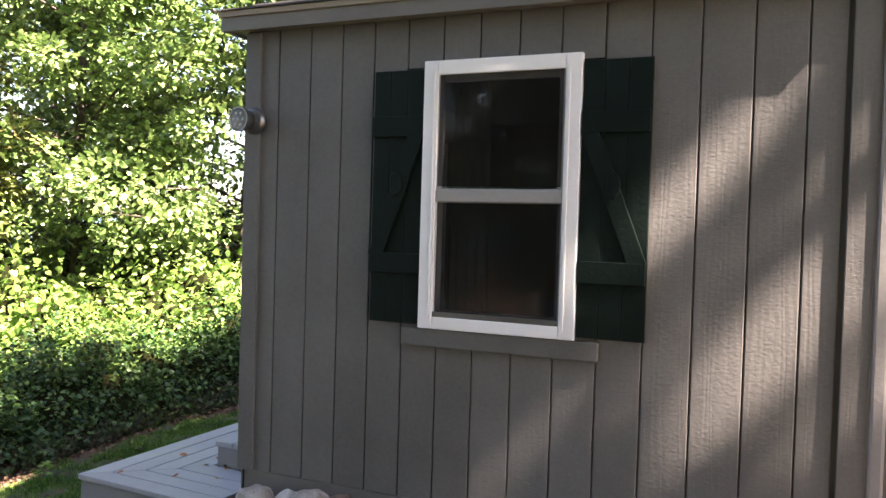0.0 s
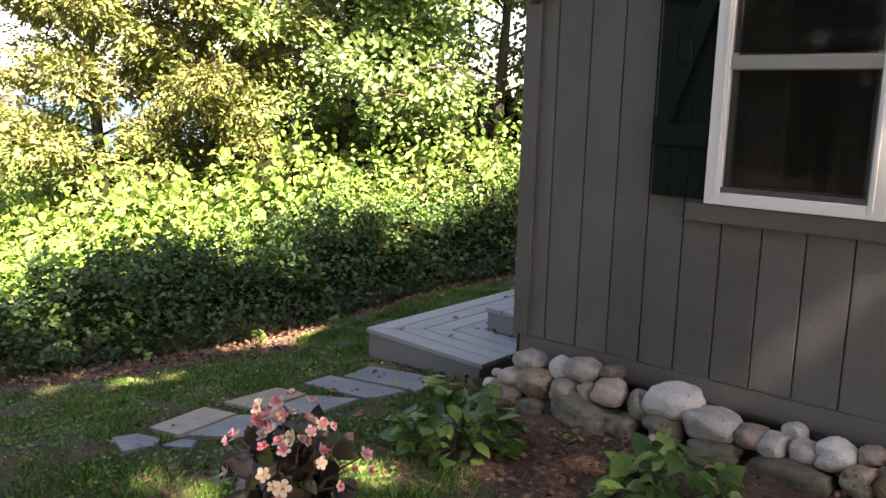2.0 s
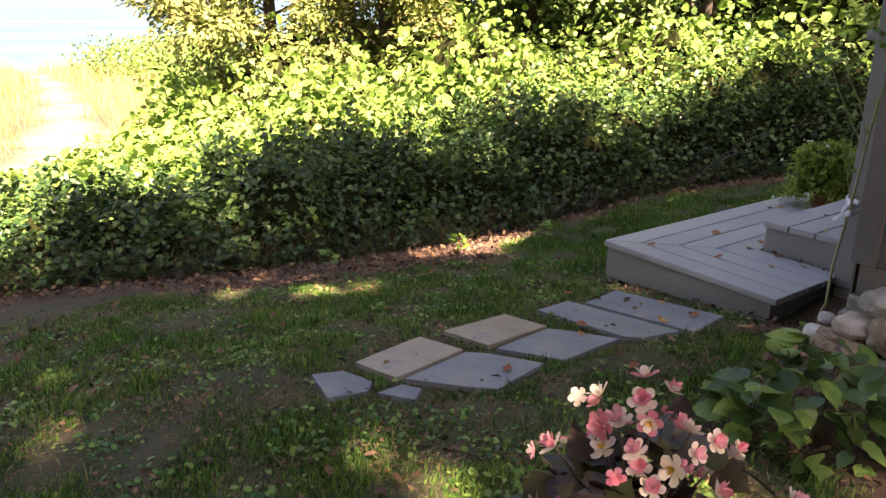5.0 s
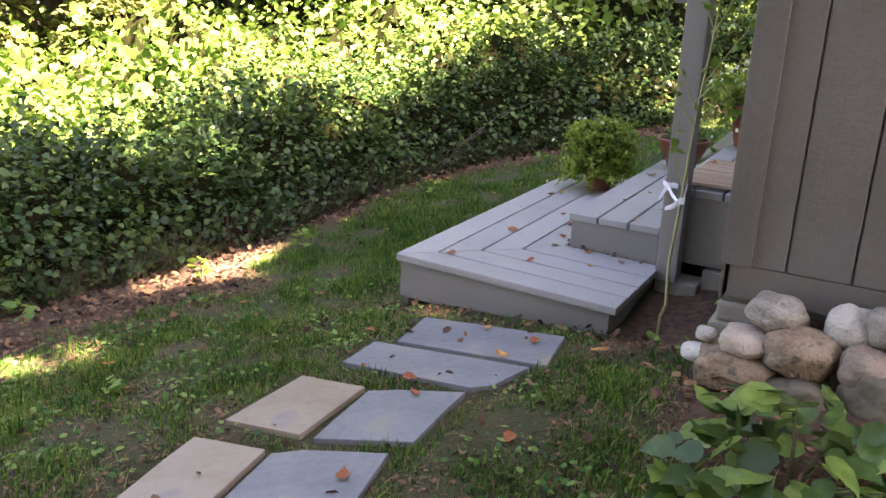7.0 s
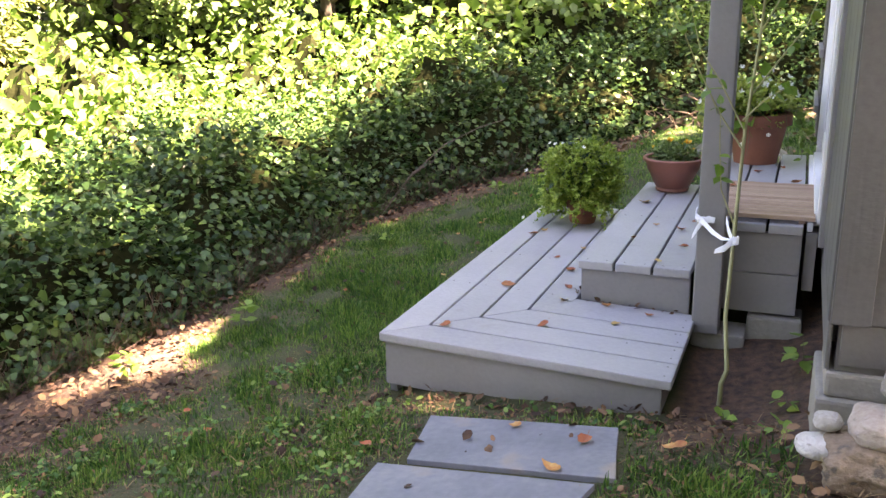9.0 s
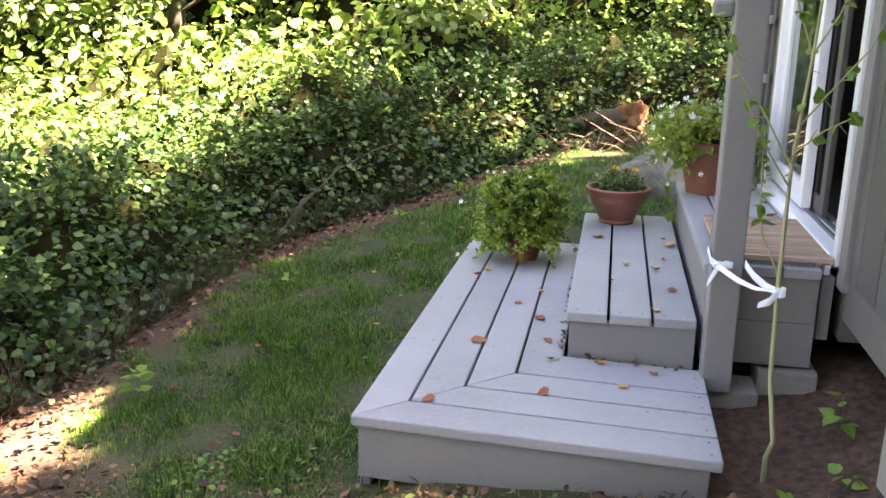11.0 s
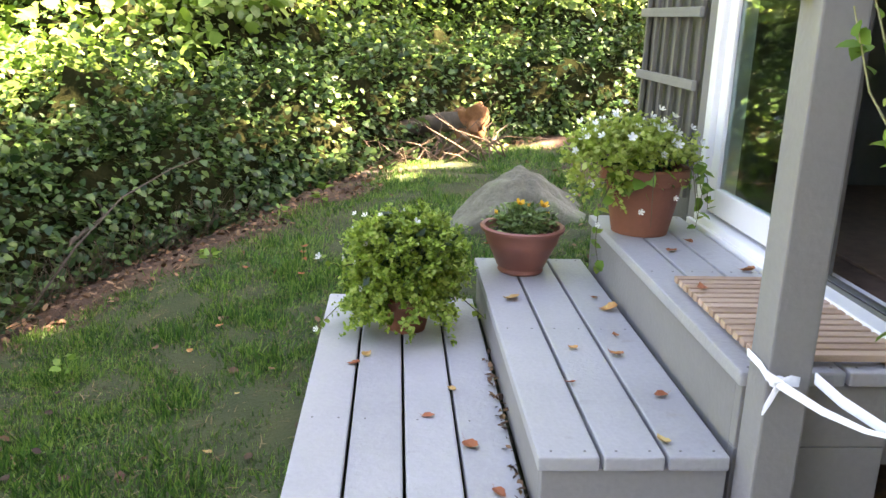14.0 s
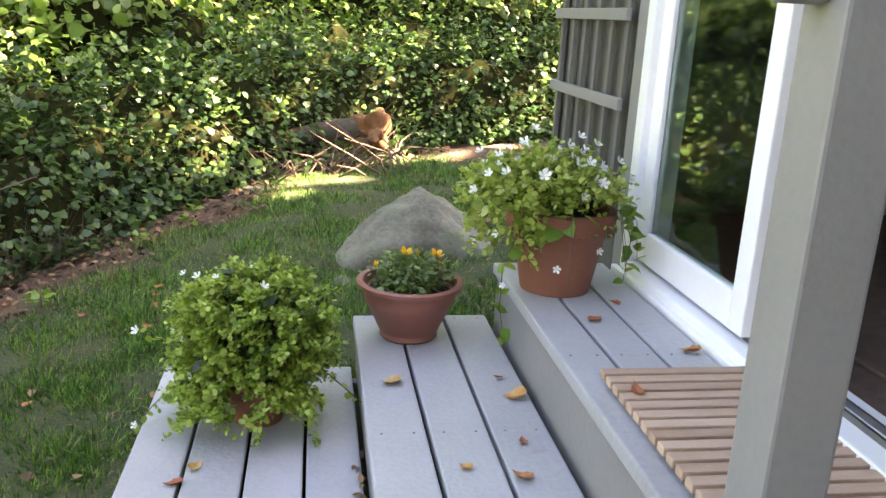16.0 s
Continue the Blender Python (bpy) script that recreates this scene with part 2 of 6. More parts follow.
# distance haze is mixed into the shore's own pale blue
M_HAZE = material("painted_haze_shore", [(0.48, 0.62, 0.78), (0.54, 0.66, 0.80)], 0.01, 0.95, 0.0, 0.1)
M_LOG = material("cut_wood", [(0.15, 0.062, 0.024), (0.27, 0.125, 0.052)], 10, 0.85, 0.5, 60)


def screen_material():
    m = material("insect_screen", [(0.008, 0.007, 0.0065), (0.012, 0.011, 0.010)], 5, 0.8, 0.0, specular=0.1)
    n, link = m.node_tree.nodes, m.node_tree.links.new
    clear = n.new("ShaderNodeBsdfTransparent")
    both = n.new("ShaderNodeMixShader")
    both.inputs[0].default_value = 0.4
    link(clear.outputs[0], both.inputs[1])
    link(n["Principled BSDF"].outputs[0], both.inputs[2])
    link(both.outputs[0], n["Material Output"].inputs[0])
    return m


M_SCREEN = screen_material()


def ground_material():
    m = material("lawn_soil", [(0.04, 0.022, 0.012), (0.085, 0.049, 0.026), (0.15, 0.092, 0.05)], 4.0, 0.95, 1.0, 70)
    nt = m.node_tree
    n, link = nt.nodes, nt.links.new
    base = n["Principled BSDF"].inputs["Base Color"].links[0].from_socket
    coord = n.new("ShaderNodeTexCoord")
    colour = base
    for name, dark, light, size in (("green", (0.012, 0.036, 0.007), (0.038, 0.055, 0.015), 5.0), ("sand", (0.14, 0.12, 0.055), (0.24, 0.19, 0.11), 1.2), ("mulch", (0.035, 0.02, 0.013), (0.12, 0.064, 0.036), 30.0)):
        attr = n.new("ShaderNodeAttribute")
        attr.attribute_name = name
        tex = n.new("ShaderNodeTexNoise")
        tex.inputs["Scale"].default_value, tex.inputs["Detail"].default_value = size, 6
        link(coord.outputs["Object"], tex.inputs["Vector"])
        ramp = n.new("ShaderNodeValToRGB")
        ramp.color_ramp.elements[0].position, ramp.color_ramp.elements[1].position = 0.35, 0.7
        ramp.color_ramp.elements[0].color, ramp.color_ramp.elements[1].color = (*dark, 1), (*light, 1)
        link(tex.outputs[0], ramp.inputs[0])
        over = n.new("ShaderNodeMixRGB")
        link(attr.outputs["Fac"], over.inputs[0])
        link(colour, over.inputs[1])
        link(ramp.outputs[0], over.inputs[2])
        colour = over.outputs[0]
    link(colour, n["Principled BSDF"].inputs["Base Color"])
    return m


def water_material():
    m = material("sea_water", [(0.03, 0.07, 0.10), (0.045, 0.085, 0.115), (0.075, 0.11, 0.13)], 0.05, 0.6, 0.0, 0.4, (1, 0.12, 1), specular=0.08)
    nt = m.node_tree
    n, link = nt.nodes, nt.links.new
    coord = n.new("ShaderNodeTexCoord")
    tex = n.new("ShaderNodeTexNoise")
    tex.inputs["Scale"].default_value, tex.inputs["Detail"].default_value = 0.35, 6
    link(coord.outputs["Object"], tex.inputs["Vector"])
    b = n.new("ShaderNodeBump")
    b.inputs["Strength"].default_value, b.inputs["Distance"].default_value = 0.8, 1.5
    link(tex.outputs[0], b.inputs["Height"])
    link(b.outputs[0], n["Principled BSDF"].inputs["Normal"])
    return m


# ---- helpers for shapes ----
rng = np.random.default_rng(7)


def smooth(ob, angle=40):
    me = ob.data
    me.polygons.foreach_set("use_smooth", [True] * len(me.polygons))
    me.set_sharp_from_angle(angle=radians(angle))
    return ob


def part(name, bm, mat, parent=None, label=""):
    """One bmesh as one mesh object, under a thing or a part."""
    me = bpy.data.meshes.new(name)
    bm.to_mesh(me)
    bm.free()
    me.materials.append(mat)
    ob = new(name, me)
    ob.parent = parent
    if label:
        ob["label"] = label
    return ob


def empty(name, at=(0, 0, 0), label="", category="", group="", kind=""):
    ob = new(name)
    ob.empty_display_size = 0.1
    ob.location = at
    return tagged(ob, label, category, group, kind)


def add_box(bm, lo, hi, bevel=0.0, turn=None):
    """A box between two corners, its edges rounded off."""
    lo, hi = Vector(lo), Vector(hi)
    tmp = bmesh.new()
    bmesh.ops.create_cube(tmp, size=1.0, matrix=Matrix.Translation((lo + hi) / 2) @ Matrix.Diagonal((*(hi - lo), 1)))
    if bevel:
        bmesh.ops.bevel(tmp, geom=tmp.edges[:], offset=bevel, segments=2, affect="EDGES", profile=0.6)
    if turn:
        bmesh.ops.transform(tmp, matrix=turn, verts=tmp.verts)
    me = bpy.data.meshes.new("tmp")
    tmp.to_mesh(me)
    tmp.free()
    bm.from_mesh(me)
    bpy.data.meshes.remove(me)
    return bm


def box(lo, hi, bevel=0.0, turn=None):
    return add_box(bmesh.new(), lo, hi, bevel, turn)


def prism(points, z0, z1, bevel=0.0):
    """A flat plate with the given outline."""
    bm = bmesh.new()
    low = [bm.verts.new((x, y, z0)) for x, y in points]
    f = bm.faces.new(low)
    r = bmesh.ops.extrude_face_region(bm, geom=[f])
    bmesh.ops.translate(bm, vec=(0, 0, z1 - z0), verts=[v for v in r["geom"] if isinstance(v, bmesh.types.BMVert)])
    bmesh.ops.recalc_face_normals(bm, faces=bm.faces)
    if bevel:
        bmesh.ops.bevel(bm, geom=bm.edges[:], offset=bevel, segments=2, affect="EDGES", profile=0.6)
    return bm


def lathe(profile, n=32):
    """A turned shape from (radius, height) pairs, from the bottom's middle round to the inside's middle."""
    bm = bmesh.new()
    rings = []
    for r, z in profile:
        rings.append([bm.verts.new((r * math.cos(2 * math.pi * k / n), r * math.sin(2 * math.pi * k / n), z)) for k in range(n)])
    for a, b in zip(rings, rings[1:]):
        for k in range(n):
            bm.faces.new((a[k], a[(k + 1) % n], b[(k + 1) % n], b[k]))
    bm.faces.new(rings[0][::-1])
    bm.faces.new(rings[-1])
    return bm


def tube(points, radii, n=7, bm=None):
    """A tapered, bending tube through points."""
    bm = bm or bmesh.new()
    rings = []
    for k, p in enumerate(points):
        p = Vector(p)
        way = Vector(points[min(k + 1, len(points) - 1)]) - Vector(points[max(k - 1, 0)])
        side = way.cross(Vector((0.31, 0.77, 0.55))).normalized()
        up = way.cross(side).normalized()
        rings.append([bm.verts.new(p + float(radii[k]) * (math.cos(2 * math.pi * j / n) * side + math.sin(2 * math.pi * j / n) * up)) for j in range(n)])
    for a, b in zip(rings, rings[1:]):
        for j in range(n):
            bm.faces.new((a[j], a[(j + 1) % n], b[(j + 1) % n], b[j]))
    bm.faces.new(rings[0])
    bm.faces.new(rings[-1][::-1])
    bmesh.ops.recalc_face_normals(bm, faces=bm.faces)
    return bm


def rock(size, seed, roughness=0.16, boxy=0.5, detail=3):
    """A worn field stone: a ball pressed towards a block, dented by noise."""
    bm = bmesh.new()
    bmesh.ops.create_icosphere(bm, subdivisions=detail, radius=1.0)
    off = Vector((seed * 7.13, seed * 3.77, seed * 1.91))
    for v in bm.verts:
        d = v.co.normalized()
        big = max(abs(d.x), abs(d.y), abs(d.z))
        r = (1 - boxy) + boxy / big * 0.82
        r *= 1 + roughness * noise.noise(d * 1.3 + off) * 1.6 + roughness * 0.45 * noise.noise(d * 3.7 + off)
        v.co = Vector((d.x * size[0], d.y * size[1], d.z * size[2])) * r
    return bm


def bulk(name, template, faces, place, scale, rot, mat, parent=None):
    """Many small copies of one shape joined in one mesh: place (n, 3), scale (n,) or (n, 3), rot (n, 3, 3)."""
    template = np.asarray(template, float)
    n, k = len(place), len(template)
    scale = np.asarray(scale, float)
    scale = scale[:, None, None] if scale.ndim == 1 else scale[:, None, :]
    co = np.einsum("nij,nkj->nki", rot, template[None] * scale) + np.asarray(place)[:, None, :]
    me = bpy.data.meshes.new(name)
    me.vertices.add(n * k)
    me.vertices.foreach_set("co", co.astype(np.float32).ravel())
    sizes = np.array([len(f) for f in faces])
    flat = np.concatenate([np.array(f) for f in faces])
    loops = (flat[None] + (np.arange(n) * k)[:, None]).ravel()
    me.loops.add(len(loops))
    me.loops.foreach_set("vertex_index", loops.astype(np.int32))
    starts = np.concatenate([[0], np.cumsum(np.tile(sizes, n))[:-1]])
    me.polygons.add(n * len(faces))
    me.polygons.foreach_set("loop_start", starts.astype(np.int32))
    me.polygons.foreach_set("use_smooth", np.ones(n * len(faces), bool))
    me.update(calc_edges=True)
    me.validate()
    me.materials.append(mat)
    ob = new(name, me)
    ob.parent = parent
    return ob


def turns(n, normal=None, spread=0.6, gen=rng):
    """Random turns; with normal given, each z axis leans about it."""
    nz = gen.normal(size=(n, 3)) * spread
    nz = nz + (np.asarray(normal) if normal is not None else 0)
    nz /= np.linalg.norm(nz, axis=1, keepdims=True) + 1e-9
    a = gen.normal(size=(n, 3))
    x = np.cross(a, nz)
    x /= np.linalg.norm(x, axis=1, keepdims=True) + 1e-9
    y = np.cross(nz, x)
    return np.stack([x, y, nz], -1)


def hang(n, out, droop=0.5, spread=0.35, gen=rng):
    """Turns for leaves that point outwards and hang: x along the leaf, z its upper face."""
    x = np.asarray(out) + gen.normal(size=(n, 3)) * spread
    x[:, 2] -= droop
    x /= np.linalg.norm(x, axis=1, keepdims=True) + 1e-9
    up = np.array([0, 0, 1.0]) + gen.normal(size=(n, 3)) * 0.45
    z = up - (up * x).sum(1, keepdims=True) * x
    z /= np.linalg.norm(z, axis=1, keepdims=True) + 1e-9
    return np.stack([x, np.cross(z, x), z], -1)


# leaf shapes, one unit long, the stalk at the origin
LEAF = [(0, 0, 0), (0.3, 0.27, 0.05), (0.3, -0.27, 0.05), (0.68, 0.22, 0.02), (0.68, -0.22, 0.02), (1, 0, -0.08), (0.45, 0, -0.03)]
LEAF_FACES = [(0, 2, 6), (0, 6, 1), (2, 4, 6), (1, 6, 3), (4, 5, 6), (3, 6, 5)]
BROAD = [(0, 0, 0), (0.22, 0.4, 0.07), (0.22, -0.4, 0.07), (0.65, 0.3, 0.03), (0.65, -0.3, 0.03), (1, 0, -0.1), (0.4, 0, -0.03)]
SMALL = [(0, 0, 0), (0.45, 0.3, 0.04), (0.45, -0.3, 0.04), (1, 0, -0.05)]
SMALL_FACES = [(0, 2, 3), (0, 3, 1)]
OVAL = [(0, 0, 0), (0.35, 0.34, 0.06), (0.35, -0.34, 0.06), (0.8, 0.26, 0.02), (0.8, -0.26, 0.02), (1, 0, -0.05)]
OVAL_FACES = [(0, 2, 1), (1, 2, 4, 3), (3, 4, 5)]
IVY = [(0, 0, 0), (0.3, 0.42, 0.10), (0.3, -0.42, 0.10), (0.72, 0.28, 0.03), (0.72, -0.28, 0.03), (1, 0, -0.08)]
SERRATED = [(0.0, 0.0, 0.0)] + [(u, s * w * (1 + 0.09 * (k % 2)), 0.10 * w - 0.06 * u * u) for s in (1, -1) for k, (u, w) in enumerate(((0.04, 0.20), (0.16, 0.34), (0.30, 0.37), (0.45, 0.38), (0.60, 0.30), (0.74, 0.22), (0.88, 0.11)))] + [(1.03, 0.0, -0.12), (0.3, 0.0, -0.015), (0.65, 0.0, -0.045)]
SERRATED_FACES = [(0, 16, 1)] + [(k, 16, k + 1) for k in (1, 2, 3)] + [(k, 17, k + 1) for k in (4, 5, 6)] + [(4, 16, 17), (7, 17, 15)] + [(0, 8, 16)] + [(k + 1, 16, k) for k in (8, 9, 10)] + [(k + 1, 17, k) for k in (11, 12, 13)] + [(11, 17, 16), (14, 15, 17)]
BLADE = [(0, -0.035, 0), (0, 0.035, 0), (0.06, -0.028, 0.5), (0.06, 0.028, 0.5), (0.26, 0, 1.0)]
BLADE_FACES = [(0, 1, 3, 2), (2, 3, 4)]


# ---- ground ----
def ground(x, y):
    x, y = np.asarray(x, float), np.asarray(y, float)
    z = np.interp(x, [-160, -75, -45, -12, -6, -3.2, -2.3, -1.3, -0.6, -0.25, 0, 0.6, 2.8, 8, 60], [-12, -11, -2.9, -1.5, -0.85, -0.33, -0.17, 0.02, 0.08, 0.13, 0.17, 0.22, 0.29, 0.5, 1.5])
    nook = np.clip((x + 0.5) * 8, 0, 1) * np.clip((0.15 - x) * 4, 0, 1) * np.clip((y - 0.05) * 5, 0, 1) * np.clip((1.3 - y) * 3, 0, 1)
    dip = np.clip((x + 1.75) * 4, 0, 1) * np.clip((-0.2 - x) * 6, 0, 1) * np.clip((y - 0.02) * 8, 0, 1) * np.clip((1.2 - y) * 3, 0, 1)
    return z - 0.07 * nook - 0.035 * dip * (1 - nook) + 0.04 * np.clip(y - 0.5, 0, 4.5) + 0.04 * np.clip(0.2 - y, 0, 2.5)


HEDGE_LINE = [(-9, -5.6), (-4.5, -5.0), (-2.7, -4.66), (-1.9, -4.3), (-1.15, -3.86), (-0.2, -3.64), (0.9, -3.38), (1.9, -3.28), (3.0, -3.26), (3.6, -3.05), (4.0, -2.7), (4.5, -2.33), (5.0, -1.98), (5.7, -1.38)]
HEDGE_Y, HEDGE_X = zip(*HEDGE_LINE)


def inside_hedge(x, y):
    """How far a place lies behind the front of the hedge, which bends round the end of the lawn."""
    side = np.interp(y, HEDGE_Y, HEDGE_X) - x
    back = y - np.interp(x, [-4, -1.95, -1.35, -0.7, 0.3, 2, 6], [3.0, 5.0, 5.75, 6.1, 6.35, 6.7, 7.2])
    return np.where(y < 4.0, side, np.maximum(side * 0.8, back))


SLABS = [  # outline, stone
    ([(-1.20, -0.02), (-0.57, 0.02), (-0.51, -0.30), (-1.14, -0.33)], "blue"),
    ([(-1.22, -0.37), (-0.56, -0.34), (-0.60, -0.54), (-0.66, -0.60), (-1.20, -0.61)], "grey"),
    ([(-1.25, -0.78), (-0.99, -0.76), (-0.95, -1.15), (-1.23, -1.18)], "tan"),
    ([(-0.96, -0.78), (-0.88, -0.73), (-0.66, -0.64), (-0.62, -1.03), (-0.90, -1.15)], "blue"),
    ([(-1.23, -1.31), (-0.98, -1.27), (-0.89, -1.68), (-1.13, -1.71)], "tan"),
    ([(-0.95, -1.28), (-0.88, -1.22), (-0.65, -1.12), (-0.56, -1.45), (-0.64, -1.52), (-0.86, -1.66)], "blue"),
    ([(-1.12, -1.92), (-1.08, -1.80), (-0.92, -1.77), (-0.84, -1.84), (-0.88, -1.99)], "blue"),
    ([(-0.81, -1.82), (-0.82, -1.70), (-0.74, -1.67), (-0.67, -1.75)], "grey"),
]


def on_slab(x, y, pad=0.02):
    hit = np.zeros(np.shape(x), bool)
    for outline, _ in SLABS:
        ok = np.ones(np.shape(x), bool)
        cx, cy = np.mean(outline, 0)
        for (ax, ay), (bx, by) in zip(outline, outline[1:] + outline[:1]):
            s = (bx - ax) * (y - ay) - (by - ay) * (x - ax)
            c = (bx - ax) * (cy - ay) - (by - ay) * (cx - ax)
            ok &= s * np.sign(c) > -pad * math.hypot(bx - ax, by - ay)
        hit |= ok
    return hit


def mulch(x, y):
    """The planting bed along the wall, and the soil beside the steps."""
    edge = 1.15 + 0.18 * np.sin(3.1 * x) + 0.1 * np.sin(7.3 * x + 1) + 0.25 * np.clip(x - 0.5, 0, 2)
    bed = np.clip((edge + y) * 5, 0, 1) * np.clip((x - 0.0 - 0.12 * np.sin(5 * y)) * 5 + 0.4, 0, 1)
    nook = ((x > -0.45) & (x < 0.3) & (y > -0.02) & (y < 1.0)) * 1.0
    return np.maximum(bed, nook)


def litter(x, y):
    """Dead leaves and bare soil in front of the hedge."""
    d = -inside_hedge(x, y)
    wob = 0.46 + 0.12 * np.sin(1.7 * y + 0.5) + 0.12 * np.sin(4.1 * y + 0.8 * np.sin(2.7 * y)) + 0.08 * np.sin(9.3 * y + 3 * x) + 0.06 * np.sin(21 * y + 13 * x) + np.interp(y, [-2.4, -1.3, -0.4, 0.4, 1.2], [0.15, 0.6, 0.65, 0.35, 0.0])
    return np.clip((wob - d) * 3.5, 0, 1)


def path_sand(x, y):
    mid = np.interp(x, [-60, -32, -22.5, -16.5, -13, -10, -7], [8.0, 4.6, 2.6, 0.95, -0.25, -1.2, -2.2])
    half = np.interp(x, [-34, -22, -13, -7], [0.55, 0.75, 1.1, 1.3])
    wob = 0.25 * np.sin(x * 1.3) + 0.15 * np.sin(x * 3.1)
    return np.clip((half + wob - np.abs(y - mid)) * 2.5, 0, 1) * (x < -6.5)


def build_ground():
    xs = np.unique(np.concatenate([-np.geomspace(0.01, 1, 40) * 4000 + -12, np.linspace(-60, -12, 60), np.linspace(-12, -5, 40), np.linspace(-5, 4, 150), np.linspace(4, 14, 30), np.geomspace(14, 2500, 25)]))
    ys = np.unique(np.concatenate([-np.geomspace(9, 2500, 25), np.linspace(-9, -4, 30), np.linspace(-4, 7.5, 180), np.linspace(7.5, 20, 40), np.geomspace(20, 2500, 25)]))
    gx, gy = np.meshgrid(xs, ys, indexing="ij")
    z = ground(gx, gy)
    near = np.clip(1 - (np.abs(gx + 1) + np.abs(gy)) / 25, 0, 1)
    near = near * np.where(on_slab(gx, gy, 0.08), 0.15, 1.0)
    z = z + near * (0.010 * np.sin(gx * 5.1 + gy * 2.3) + 0.008 * np.sin(gy * 7.7 - gx * 3.9) + 0.006 * np.sin(gx * 17 + gy * 13))
    nx, ny = gx.shape
    idx = np.arange(nx * ny).reshape(nx, ny)
    quads = np.stack([idx[:-1, :-1], idx[1:, :-1], idx[1:, 1:], idx[:-1, 1:]], -1).reshape(-1, 4)
    me = bpy.data.meshes.new("ground")
    me.from_pydata(np.stack([gx, gy, z], -1).reshape(-1, 3).tolist(), [], quads.tolist())
    me.polygons.foreach_set("use_smooth", np.ones(len(me.polygons), bool))
    m, l, s = mulch(gx, gy), litter(gx, gy), path_sand(gx, gy)
    for name, values in (("green", np.clip(0.85 - l - m, 0, 1) * np.interp(gy, [-1.5, 0.8], [0.6, 0.95])), ("sand", s), ("mulch", np.maximum(m, 0.75 * l * (gx > -6)))):
        a = me.attributes.new(name, "FLOAT", "POINT")
        a.data.foreach_set("value", values.astype(np.float32).ravel())
    me.materials.append(ground_material())
    return tagged(new("ground", me), "sloping garden ground of thin grass, soil and mulch", "ground", kind="structure")


build_ground()
sea = part("water", prism([(-4000, -4000), (-46, -4000), (-46, 4000), (-4000, 4000)], -5.6, -5.5), water_material())
tagged(sea, "calm pale blue sea below the bluff", "sea", kind="structure")
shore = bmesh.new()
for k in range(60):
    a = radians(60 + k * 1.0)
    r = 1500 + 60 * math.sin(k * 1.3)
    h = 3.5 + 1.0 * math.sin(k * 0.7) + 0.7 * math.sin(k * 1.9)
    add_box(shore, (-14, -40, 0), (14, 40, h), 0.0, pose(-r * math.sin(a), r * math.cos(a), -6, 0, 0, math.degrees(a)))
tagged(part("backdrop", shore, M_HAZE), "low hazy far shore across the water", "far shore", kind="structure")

# ---- house ----
WALL_H, ROOF_Z = 2.95, 2.97
GROOVE = 0.2


def siding_board(lo, hi, parent):
    """One strip of grooved siding with eased edges."""
    b = part("siding_board", box(lo, hi, 0.004), M_SIDING, parent)
    return b


